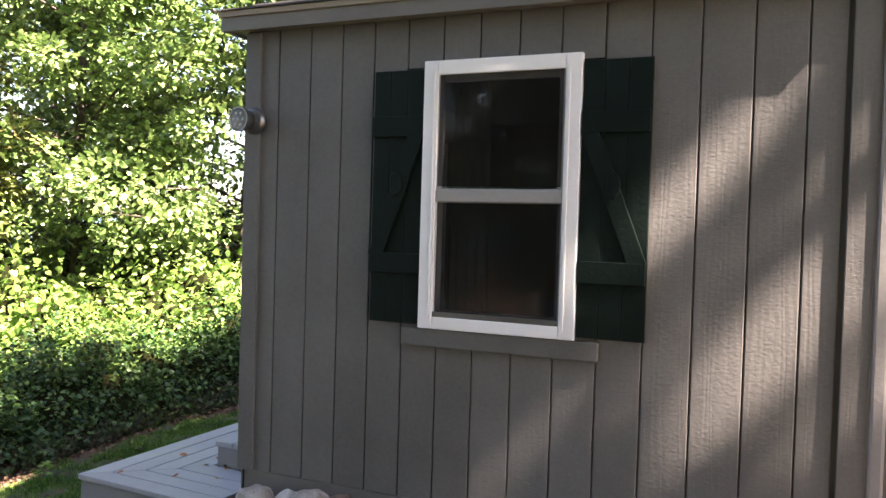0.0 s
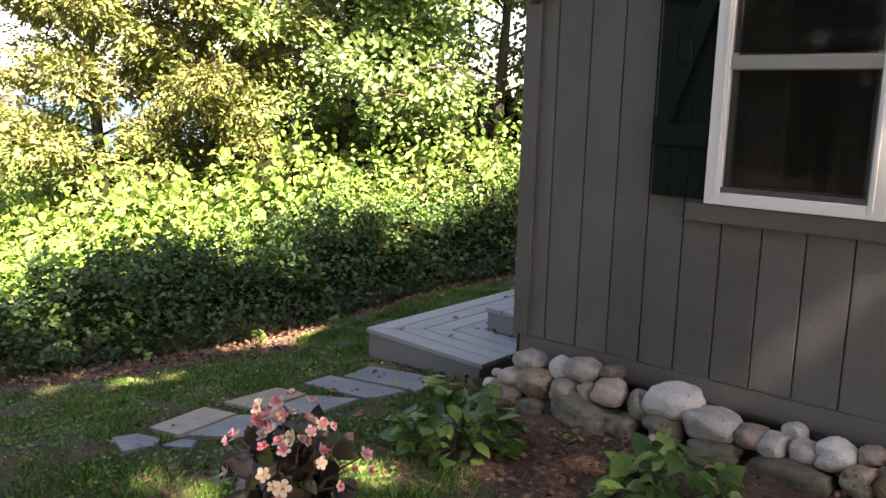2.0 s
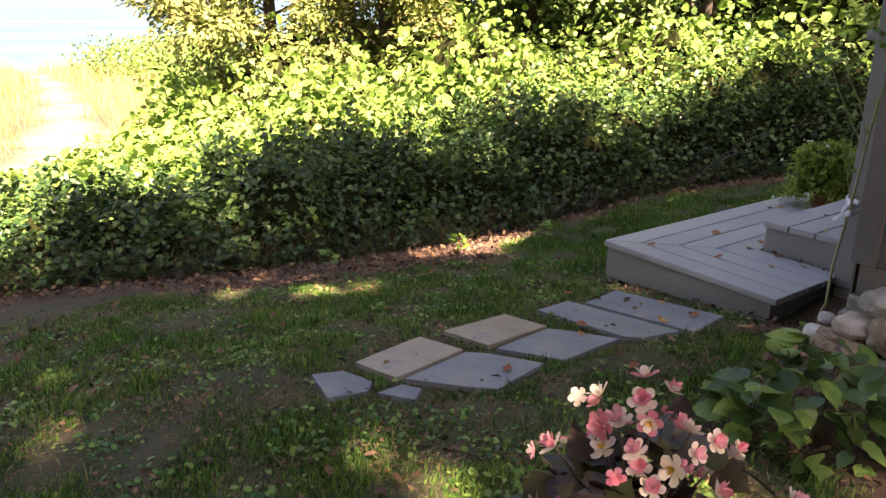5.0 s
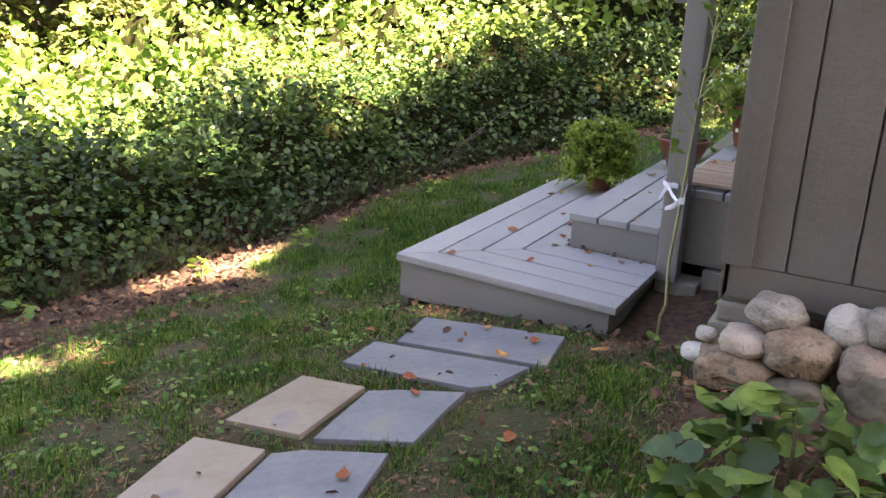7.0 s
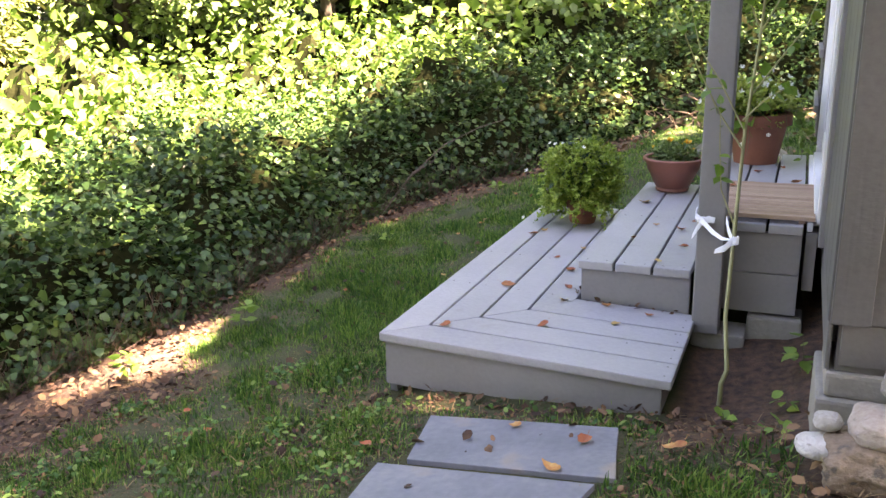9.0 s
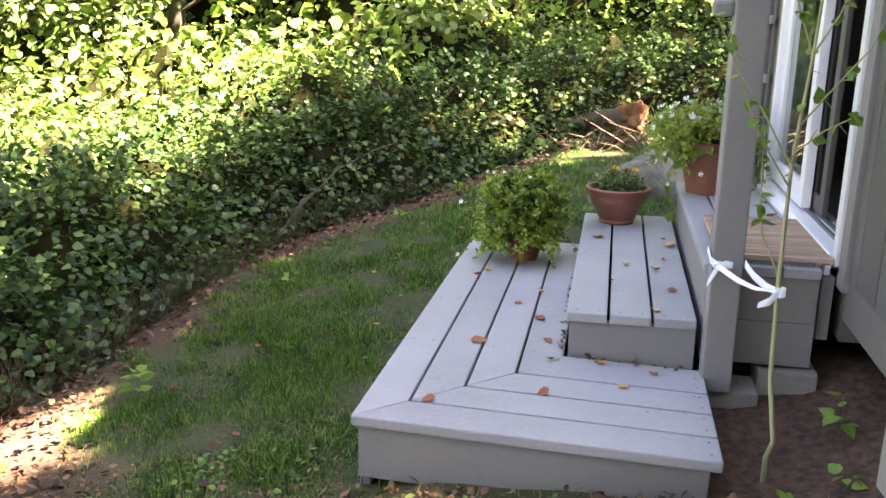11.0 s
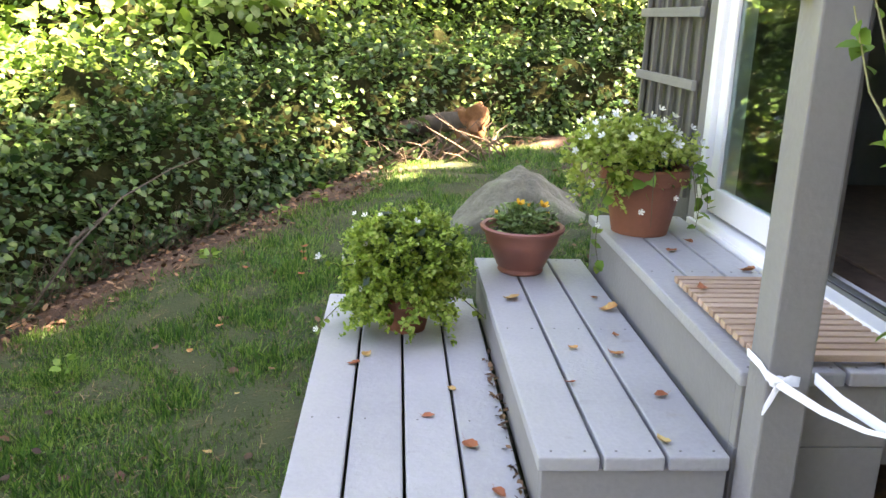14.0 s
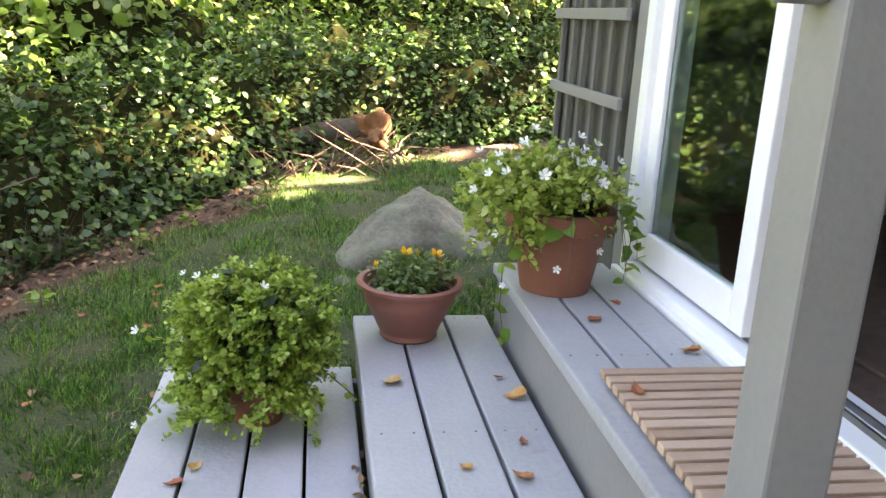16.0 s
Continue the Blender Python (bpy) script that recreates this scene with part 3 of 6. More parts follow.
def build_walls():
    south = part("wall_south", bmesh.new(), M_TRIM)
    bm = bmesh.new()
    win = (1.12, 1.84, 1.44, 2.70)
    for lo, hi in (((0.012, 0.012, 0.40), (win[0], 0.12, WALL_H)), ((win[1], 0.012, 0.40), (3.02, 0.12, WALL_H)),
                   ((win[0], 0.012, 0.40), (win[1], 0.12, win[2])), ((win[0], 0.012, win[3]), (win[1], 0.12, WALL_H))):
        add_box(bm, lo, hi)
    bm.to_mesh(south.data)
    bm.free()
    tagged(south, "warm grey painted wall of grooved wood siding", "wall", kind="structure")
    x = 0.0
    edges = [0.0, 0.195, 0.396, 0.591, 0.781, 0.975, 1.168, 1.362, 1.561, 1.766, 1.970, 2.176, 2.387, 2.602, 2.812, 2.955]
    for a, b in zip(edges, edges[1:]):
        b = min(b, 3.02)
        a += 0.004
        b -= 0.004
        if b - a < 0.02:
            continue
        if b < win[0] or a > win[1]:
            siding_board((a, -0.006, 0.545), (b, 0.012, WALL_H), south)
        else:
            siding_board((a, -0.006, 0.545), (b, 0.012, win[2]), south)
            siding_board((a, -0.006, win[3]), (b, 0.012, WALL_H), south)
    part("skirt_board", box((0.02, 0.0, 0.42), (3.0, 0.012, 0.542), 0.004), M_TRIM, south)
    part("corner_board", box((-0.012, -0.026, 0.545), (0.085, -0.006, WALL_H - 0.01), 0.004), M_SIDING, south)
    part("corner_board", box((2.972, -0.03, 0.42), (3.075, 0.012, WALL_H), 0.004), M_SIDING, south)
    spout = part("downspout", box((3.082, -0.045, 0.25), (3.14, 0.02, WALL_H), 0.012), M_RISER)
    tagged(spout, "pale painted metal downspout at the wall corner", "downspout")
    west = part("wall_west", bmesh.new(), M_TRIM)
    bm = bmesh.new()
    y0, y1, top = 0.97, 2.46, 2.60
    for lo, hi in (((0.0, 0.125, 0.44), (0.12, y0, WALL_H)), ((0.0, y1, 0.30), (0.12, 3.42, WALL_H)), ((0.0, y0, top), (0.12, y1, WALL_H)), ((0.0, y0, 0.30), (0.12, y1, 0.55))):
        add_box(bm, lo, hi)
    bm.to_mesh(west.data)
    bm.free()
    tagged(west, "grey siding wall beside the glass door", "wall", kind="structure")
    ys = [0.0, 0.2, 0.4, 0.6, 0.8, 0.9]
    for a, b in zip(ys, ys[1:]):
        siding_board((-0.018, a + 0.004 - (0.006 if a == 0 else 0), 0.545), (-0.0, b - 0.004, WALL_H), west)
    part("skirt_board", box((-0.014, 0.013, 0.40), (-0.002, 0.92, 0.542), 0.004), M_TRIM, west)
    part("door_trim", box((-0.034, 0.885, 0.50), (-0.002, 0.968, top + 0.07), 0.004), M_RISER, west)
    part("door_trim", box((-0.034, 2.462, 0.45), (-0.002, 2.56, top + 0.07), 0.004), M_RISER, west)
    for a in (2.6, 2.8, 3.0, 3.2):
        siding_board((-0.018, a + 0.004, 0.45), (0.0, a + 0.196, WALL_H), west)
    part("corner_board", box((-0.026, 3.36, 0.40), (-0.002, 3.44, WALL_H), 0.004), M_TRIM, west)
    north = part("wall_north", box((0.12, 3.30, 0.3), (6.0, 3.42, WALL_H)), M_SIDING)
    tagged(north, "plain grey rear wall of the house", "wall", kind="structure")
    east = part("wall_east", box((5.9, 0.3, 0.3), (6.0, 3.30, WALL_H)), M_SIDING)
    tagged(east, "plain grey end wall of the house", "wall", kind="structure")
    set_back = part("wall_set_back", box((3.02, 0.3, 0.3), (5.9, 0.42, WALL_H)), M_SIDING)
    tagged(set_back, "plain grey set-back wall of the house", "wall", kind="structure")
    inner = part("wall_return", box((2.93, 0.12, 0.3), (3.02, 0.3, WALL_H)), M_SIDING)
    tagged(inner, "short grey return wall at the corner", "wall", kind="structure")
    partition = part("wall_partition", box((3.02, 0.42, 0.56), (3.1, 3.3, WALL_H)), M_INTERIOR)
    tagged(partition, "plain painted inside wall", "wall", kind="structure")
    floor = part("floor", box((0.12, 0.12, 0.46), (5.9, 3.3, 0.56)), M_RUG)
    tagged(floor, "dark wooden floor inside the house", "floor", kind="structure")
    ceiling = part("ceiling", box((0.12, 0.12, 2.85), (5.9, 3.3, 2.93)), M_INTERIOR)
    tagged(ceiling, "plain painted ceiling inside the house", "ceiling", kind="structure")
    for name, lo, hi in (("lining_west_wall", (0.12, 0.12, 0.56), (0.13, 0.97, 2.85)), ("lining_north_wall", (0.13, 3.29, 0.56), (3.02, 3.30, 2.85))):
        tagged(part(name, box(lo, hi), M_INTERIOR), "plain painted inside wall face", "wall", kind="structure")


def build_roof():
    roof = empty("roof", (0, 0, ROOF_Z), "low roof with dark shingles and tan fascia", "roof", kind="structure")
    deck = part("roof_deck", box((-0.10, -0.08, -0.02), (6.1, 3.55, 0.03)), M_TRIM, roof)
    part("fascia", box((-0.125, -0.105, -0.03), (3.06, -0.08, 0.045), 0.004), M_TRIM, roof, "grey painted fascia board")
    part("fascia", box((-0.125, -0.08, -0.03), (-0.10, 3.55, 0.045), 0.004), M_TRIM, roof)
    part("drip_edge", box((-0.135, -0.118, 0.045), (3.07, 0.0, 0.075), 0.004), M_FASCIA, roof, "tan painted roof edge trim")
    part("drip_edge", box((-0.135, 0.0, 0.045), (-0.08, 3.56, 0.075), 0.004), M_FASCIA, roof)
    for row in range(5):
        for k in range(11):
            x0 = -0.15 + k * 0.3 + (0.15 if row % 2 else 0)
            part("shingle", box((x0, -0.13 + row * 0.14, 0.077 + row * 0.024), (x0 + 0.296, 0.2 + row * 0.14, 0.085 + row * 0.024), 0.0), M_ROOF, roof)
    part("roof_slope", box((-0.15, 0.2, 0.08), (6.1, 3.56, 0.20)), M_ROOF, roof)


def build_window():
    w = empty("window_1", (1.48, 0, 2.07), "white double-hung window with dark panes", "window", kind="structure")
    x0, x1, z0, z1 = -0.395, 0.395, -0.655, 0.655
    frame_bm = [((x0, -0.05, z0), (x0 + 0.075, -0.007, z1)), ((x1 - 0.075, -0.05, z0), (x1, -0.007, z1)), ((x0 + 0.075, -0.05, z0), (x1 - 0.075, -0.007, z0 + 0.06)), ((x0 + 0.075, -0.05, z1 - 0.07), (x1 - 0.075, -0.007, z1))]
    for lo, hi in frame_bm:
        part("window_frame", box(lo, hi, 0.006), M_WHITE, w)
    for lo, hi in (((x0 + 0.05, -0.056, z0 + 0.04), (x0 + 0.062, -0.05, z1 - 0.05)), ((x1 - 0.062, -0.056, z0 + 0.04), (x1 - 0.05, -0.05, z1 - 0.05))):
        part("frame_bead", box(lo, hi, 0.002), M_WHITE, w)
    inner = (x0 + 0.075, x1 - 0.075)
    for name, zl, zh, y in (("upper_sash", 0.0, z1 - 0.07, -0.02), ("lower_sash", z0 + 0.06, 0.0, 0.0)):
        s = empty(name)
        s.parent = w
        for lo, hi in (((inner[0], y - 0.015, zl), (inner[0] + 0.03, y + 0.012, zh)), ((inner[1] - 0.03, y - 0.015, zl), (inner[1], y + 0.012, zh)),
                       ((inner[0] + 0.03, y - 0.015, zl), (inner[1] - 0.03, y + 0.012, zl + 0.035)), ((inner[0] + 0.03, y - 0.015, zh - 0.035), (inner[1] - 0.03, y + 0.012, zh))):
            part("sash_rail", box(lo, hi, 0.003), M_SASH, s)
        pane = part("pane", box((inner[0] + 0.03, y - 0.002, zl + 0.035), (inner[1] - 0.03, y + 0.002, zh - 0.035)), M_GLASS, s)
        pane.visible_shadow = False
    part("meeting_rail", box((inner[0], -0.045, -0.03), (inner[1], -0.012, 0.028), 0.005), M_SASH, w, "grey painted meeting rail")
    part("screen_rail", box((inner[0], -0.046, z0 + 0.06), (inner[1], -0.03, z0 + 0.085), 0.003), M_METAL, w, "thin metal screen edge")
    part("screen", box((inner[0] + 0.01, -0.036, z0 + 0.085), (inner[1] - 0.01, -0.034, -0.035)), M_SCREEN, w, "dark insect screen, upper half added to dim reflections")
    # upper screen is added only to dim the reflection in the pane
    part("screen", box((inner[0] + 0.01, -0.040, 0.045), (inner[1] - 0.01, -0.038, z1 - 0.07)), M_SCREEN, w, "dark insect screen, upper half added to dim reflections")
    part("window_sill", box((-0.49, -0.04, -0.745), (0.505, -0.007, -0.658), 0.005), M_SIDING, w, "grey painted apron board under the window")
    curtain = bmesh.new()
    for k in range(7):
        tube([(-0.30 + k * 0.028, 0.17 + 0.014 * (k % 2), -0.7), (-0.30 + k * 0.026, 0.17 + 0.014 * (k % 2), 0.65)], [0.02, 0.018], 8, curtain)
    c = part("curtain", curtain, M_INTERIOR)
    c.matrix_world = pose(1.48, 0, 2.07)
    tagged(c, "plain grey curtain hanging inside the window", "curtain")


def build_shutter(x0, x1, mirror):
    mid = (x0 + x1) / 2
    s = empty("shutter", (mid, -0.008, 2.065), "dark green board shutter with a Z brace", "shutter", "shutters beside the window")
    w = x1 - x0
    n = 3
    for k in range(n):
        part("board", box((-w / 2 + k * w / n + 0.001, -0.022, -0.635), (-w / 2 + (k + 1) * w / n - 0.001, 0.0, 0.625), 0.003), M_SHUTTER, s)
    for z in (0.345, -0.335):
        part("batten", box((-w / 2 + 0.004, -0.042, z - 0.05), (w / 2 - 0.004, -0.022, z + 0.05), 0.003), M_SHUTTER, s)
    rise = math.degrees(math.atan2(0.58, w * 0.72))
    a = rise if mirror else 180 - rise
    part("brace", box((-0.33, -0.041, -0.04), (0.33, -0.0225, 0.04), 0.003, pose(0, 0, 0.005, 0, -a, 0)), M_SHUTTER, s)
    horse = lathe([(0.001, -0.008), (0.03, -0.008), (0.034, -0.003), (0.03, 0.003), (0.001, 0.003)], 14)
    h = part("emblem", horse, M_SHUTTER, s, "small dark painted emblem")
    h.matrix_local = pose(0.0, -0.046, 0.06, 90, 0, 0) @ Matrix.Diagonal((1, 1.9, 1, 1))


def build_lamp():
    lamp = empty("wall_lamp", (0.055, -0.026, 2.462), "round brushed steel flood lamp on the corner", "lamp")
    lamp.scale = (1.2, 0.95, 1.2)
    base = part("base", lathe([(0.001, 0), (0.062, 0), (0.062, 0.012), (0.05, 0.03), (0.001, 0.032)], 24), M_METAL, lamp)
    base.matrix_local = pose(0, 0, 0, 90, 0, 0)
    smooth(base)
    head = part("head", lathe([(0.001, 0), (0.03, 0.0), (0.046, 0.02), (0.05, 0.075), (0.056, 0.08), (0.056, 0.095), (0.05, 0.095), (0.047, 0.088), (0.001, 0.088)], 24), M_METAL, lamp)
    head.matrix_local = pose(-0.02, -0.01, 0.0, 90, 0, -6)
    smooth(head)
    lens = part("lens", lathe([(0.001, 0.086), (0.047, 0.086), (0.047, 0.091), (0.001, 0.092)], 24), M_LENS, head, "dark lens face")
    for k in range(7):
        a, r = (2 * math.pi * k / 6, 0.028) if k < 6 else (0, 0)
        d = part("led", lathe([(0.001, 0.092), (0.007, 0.092), (0.006, 0.095), (0.001, 0.096)], 10), M_LED, head)
        d.matrix_local = pose(r * math.cos(a), r * math.sin(a), 0)


def build_door():
    d = empty("door_1", (0, 0, 0.565), "white sliding glass door, its near half open behind a screen", "door", kind="structure")
    y0, y1, h = 0.972, 2.458, 2.03
    for lo, hi in (((-0.045, y0, 0.0), (0.10, y0 + 0.05, h)), ((-0.045, y1 - 0.06, 0.0), (0.10, y1, h)), ((-0.045, y0 + 0.05, h - 0.06), (0.10, y1 - 0.06, h)), ((-0.055, y0 + 0.05, -0.02), (0.10, y1 - 0.06, 0.035))):
        part("door_frame", box(lo, hi, 0.006), M_WHITE, d)
    part("sill_step", box((-0.075, y0, -0.03), (-0.055, y1, 0.008), 0.004), M_WHITE, d)
    for x in (0.005, 0.04):
        part("track", box((x, y0 + 0.05, 0.035), (x + 0.008, y1 - 0.06, 0.05), 0.001), M_METAL, d)
    pa, pb = 1.69, y1 - 0.06
    panel = empty("fixed_panel")
    panel.parent = d
    for lo, hi in (((-0.02, pa, 0.05), (0.02, pa + 0.07, h - 0.06)), ((-0.02, pb - 0.075, 0.05), (0.02, pb, h - 0.06)), ((-0.02, pa + 0.07, 0.05), (0.02, pb - 0.075, 0.15)), ((-0.02, pa + 0.07, h - 0.14), (0.02, pb - 0.075, h - 0.06))):
        part("stile", box(lo, hi, 0.005), M_WHITE, panel)
    pane = part("pane", box((-0.004, pa + 0.07, 0.15), (0.004, pb - 0.075, h - 0.14)), M_GLASS, panel, "greenish clear glass")
    pane.visible_shadow = False
    screen = empty("screen_panel")
    screen.parent = d
    sa, sb = 1.53, 1.70
    for lo, hi in (((0.028, sa, 0.05), (0.05, sa + 0.07, h - 0.06)), ((0.028, sb, 0.05), (0.05, sb + 0.05, h - 0.06)), ((0.028, sa + 0.07, 0.05), (0.05, sb, 0.12)), ((0.028, sa + 0.07, h - 0.12), (0.05, sb, h - 0.06))):
        part("screen_stile", box(lo, hi, 0.004), M_SCREEN_FRAME, screen)
    part("mesh", box((0.037, sa + 0.07, 0.12), (0.041, sb, h - 0.12)), M_SCREEN, screen)
    part("door_handle", box((-0.045, pa + 0.02, 0.95), (-0.02, pa + 0.05, 1.15), 0.008), M_WHITE, panel)


def build_trellis():
    t = empty("trellis", (-0.03, 2.98, 0.0), "grey painted wooden lattice fixed to the wall", "trellis")
    for k in range(6):
        y = -0.37 + 0.148 * k
        part("upright", box((-0.022, y - 0.014, 0.62), (-0.004, y + 0.014, 2.4), 0.003), M_TRIM, t)
    for z in (0.8, 1.09, 1.38, 1.67, 1.96, 2.25):
        part("rail", box((-0.042, -0.41, z - 0.02), (-0.022, 0.41, z + 0.02), 0.003), M_RISER, t)


build_walls()
build_roof()
build_window()
build_shutter(0.80, 1.083, True)
build_shutter(1.877, 2.19, False)
build_lamp()
build_door()
build_trellis()

# inside the room
rug = empty("rug", (0.9, 1.5, 0.562), "brown rug with a dark lattice pattern", "rug")
part("rug_base", box((-0.62, -0.75, 0), (0.7, 0.75, 0.012), 0.004), M_RUG, rug)
for k in range(7):
    part("lattice_band", box((-0.8, -0.012, 0.012), (0.8, 0.012, 0.016), 0.002, pose(-0.0, -0.45 + 0.15 * k, 0, 0, 0, 32) @ Matrix.Diagonal((0.6, 1, 1, 1))), M_TEAK, rug)
chair = empty("armchair", (1.54, 2.48, 0.562), "rounded armchair in a pale cover printed with blue shells", "armchair")
chair.rotation_euler = (0, 0, radians(-36))
back = part("backrest", rock((0.43, 0.15, 0.30), 3, 0.02, 0.45), M_FABRIC, chair)
back.location = (0, -0.12, 0.42)
smooth(back, 80)
seat = part("seat", rock((0.36, 0.34, 0.14), 4, 0.03, 0.6), M_FABRIC, chair)
seat.location = (0, 0.2, 0.30)
smooth(seat, 80)
for k, (u, v) in enumerate(((-0.3, 0.06), (-0.2, 0.17), (-0.05, 0.2), (-0.13, 0.03), (0.08, 0.07), (0.22, 0.15), (-0.27, -0.12), (-0.05, -0.12), (0.15, -0.1), (0.3, -0.02))):
    s = part("printed_shell", rock((0.055, 0.01, 0.045), 20 + k, 0.35, 0.1, 2), M_FABRIC_BLUE, back)
    s.matrix_local = pose(u, -0.148 * math.sqrt(1 - 0.8 * (u / 0.45) ** 2 - 0.75 * (v / 0.3) ** 2), v, 0, 40 * math.sin(k * 2.1), 0)
    smooth(s, 80)
for sx in (-0.25, 0.25):
    for sy in (-0.3, 0.15):
        part("leg", lathe([(0.018, 0), (0.026, 0.2), (0.02, 0.2)], 10), M_BARK, chair).location = (sx, sy, 0)


# ---- steps ----
def plate_part(name, outline, z0, z1, parent, mat, label=""):
    return part(name, prism(outline, z0, z1, 0.006), mat, parent, label)


def build_lower_step():
    s = empty("lower_step", (-1.0, 1.4, 0.0), "wide grey painted wooden step with mitred boards", "step")
    s.rotation_euler = (0, radians(1.5), 0)
    ox, oy = -1.0, 1.4
    x0, x1, y0, y1 = -1.54 - ox, -0.452 - ox, 0.255 - oy, 2.5 - oy
    top, th = 0.203 - 0.010, 0.035
    bw = 0.152
    for k in range(4):
        a, b = k * bw, (k + 1) * bw - 0.009
        plate_part("board", [(x0 + a, y0 + a + 0.001), (x0 + b, y0 + b + 0.001), (x0 + b, y1), (x0 + a, y1)], top - th, top, s, M_DECK)
        b2 = b + (0.046 if k == 3 else 0)
        plate_part("board", [(x0 + a + 0.002, y0 + a), (x1, y0 + a), (x1, y0 + b2), (x0 + b + 0.002, y0 + b2)], top - th, top, s, M_DECK)
    for k in range(4):
        for f in (0.03, 0.1):
            for at in [(x0 + k * bw + 0.036 + 10 * (f - 0.03), y, top) for y in (y1 - 0.03, 0.0, y0 + 0.66)] + [(x, y0 + k * bw + 0.036 + 10 * (f - 0.03) * 0.1 * 1.0, top) for x in (x1 - 0.03,)]:
                if f == 0.1:
                    at = (x0 + k * bw + 0.112, at[1], top) if at[0] < x1 - 0.2 else (at[0], y0 + k * bw + 0.112, top)
                ob, at = screw(*at)
                ob.parent = s
                ob.location = at
    zb = -0.02
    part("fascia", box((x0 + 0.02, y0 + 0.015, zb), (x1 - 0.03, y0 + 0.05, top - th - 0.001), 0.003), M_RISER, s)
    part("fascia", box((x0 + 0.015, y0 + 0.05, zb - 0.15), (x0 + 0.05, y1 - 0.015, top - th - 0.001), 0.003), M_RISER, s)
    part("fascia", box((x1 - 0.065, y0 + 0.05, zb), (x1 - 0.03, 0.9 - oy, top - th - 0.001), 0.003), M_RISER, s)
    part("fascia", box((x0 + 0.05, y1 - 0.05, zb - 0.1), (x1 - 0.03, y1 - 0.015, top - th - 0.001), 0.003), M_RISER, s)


def build_step(name, x0, x1, y0, y1, top, boards, face_low, label, face_boards=1):
    s = empty(name, (x0, y0, 0), label, "step")
    for k in range(boards):
        for y in (0.03, (y1 - y0) / 2, y1 - y0 - 0.03):
            for f in (0.22, 0.74):
                ob, at = screw((k + f) * (x1 - x0) / boards, y, top)
                ob.parent = s
                ob.location = at
    w = (x1 - x0) / boards
    for k in range(boards):
        part("board", box((k * w, 0, top - 0.036), ((k + 1) * w - 0.010, y1 - y0, top), 0.006), M_DECK, s)
    h = (top - 0.037 - face_low) / face_boards
    for k in range(face_boards):
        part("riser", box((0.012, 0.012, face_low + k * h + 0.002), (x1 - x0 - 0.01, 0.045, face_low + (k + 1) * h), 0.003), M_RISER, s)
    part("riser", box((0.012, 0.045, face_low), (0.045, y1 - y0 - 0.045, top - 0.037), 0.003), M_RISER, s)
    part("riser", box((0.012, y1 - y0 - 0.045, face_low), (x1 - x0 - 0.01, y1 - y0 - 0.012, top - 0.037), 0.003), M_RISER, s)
    return s


SCREW = None


def screw(x, y, z):
    """A small sunken screw head in a board."""
    global SCREW
    if SCREW is None:
        bm = lathe([(0.0005, -0.001), (0.0035, -0.001), (0.0035, 0.0008), (0.0005, 0.0009)], 8)
        SCREW = bpy.data.meshes.new("screw")
        bm.to_mesh(SCREW)
        bm.free()
        SCREW.materials.append(M_SCREEN_FRAME)
    return new("screw", SCREW), (x, y, z)


build_lower_step()
build_step("middle_step", -0.932, -0.470, 0.905, 2.54, 0.360, 3, 0.165, "grey painted wooden step of three boards")
build_step("upper_step", -0.470, -0.078, 0.935, 2.50, 0.562, 3, 0.20, "grey painted top step in front of the door", 2)
tagged(part("landing_filler", box((-0.076, 0.975, 0.30), (-0.036, 2.455, 0.53), 0.003), M_RISER), "grey board under the door sill", "board")

post = empty("post", (-0.408, 0.885, 0.13), "square grey painted wooden post beside the steps", "post")
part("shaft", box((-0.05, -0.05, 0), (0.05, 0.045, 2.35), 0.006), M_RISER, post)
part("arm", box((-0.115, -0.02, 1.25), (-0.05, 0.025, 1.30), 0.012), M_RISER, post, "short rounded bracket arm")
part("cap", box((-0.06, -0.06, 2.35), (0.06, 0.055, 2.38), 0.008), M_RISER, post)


def build_block(x, y, z, sx, sy, sz, label):
    b = part("concrete_block", box((-sx / 2, -sy / 2, 0), (sx / 2, sy / 2, sz), 0.012), M_CEMENT)
    b.location = (x, y, z)
    tagged(b, label, "concrete block")


build_block(-0.36, 0.93, 0.06, 0.2, 0.16, 0.07, "worn concrete paver under the post")
build_block(-0.16, 1.0, 0.08, 0.2, 0.16, 0.11, "concrete block under the top step")
build_block(0.085, 0.155, 0.05, 0.23, 0.36, 0.275, "rough concrete block under the house corner")
build_block(0.095, 0.145, 0.326, 0.21, 0.30, 0.072, "thin concrete block under the house corner")
build_block(1.5, 0.2, 0.18, 0.4, 0.2, 0.24, "concrete block under the wall")
build_block(2.9, 0.2, 0.18, 0.3, 0.2, 0.24, "concrete block under the wall")
sill_beam = part("sill_beam", box((0.02, 0.02, 0.42), (3.0, 0.11, 0.44)), M_TRIM)
tagged(sill_beam, "dark timber under the wall", "beam", kind="structure")

mat = empty("door_mat", (-0.235, 1.27, 0.564), "slatted teak wooden mat on the top step", "door mat")
for k in range(15):
    part("slat", box((-0.185, -0.305 + k * 0.0412, 0.012), (0.185, -0.2755 + k * 0.0412, 0.030), 0.0025), M_TEAK, mat)
for x in (-0.14, 0.14):
    part("runner", box((x - 0.012, -0.30, 0.0), (x + 0.012, 0.30, 0.012), 0.002), M_TEAK, mat)

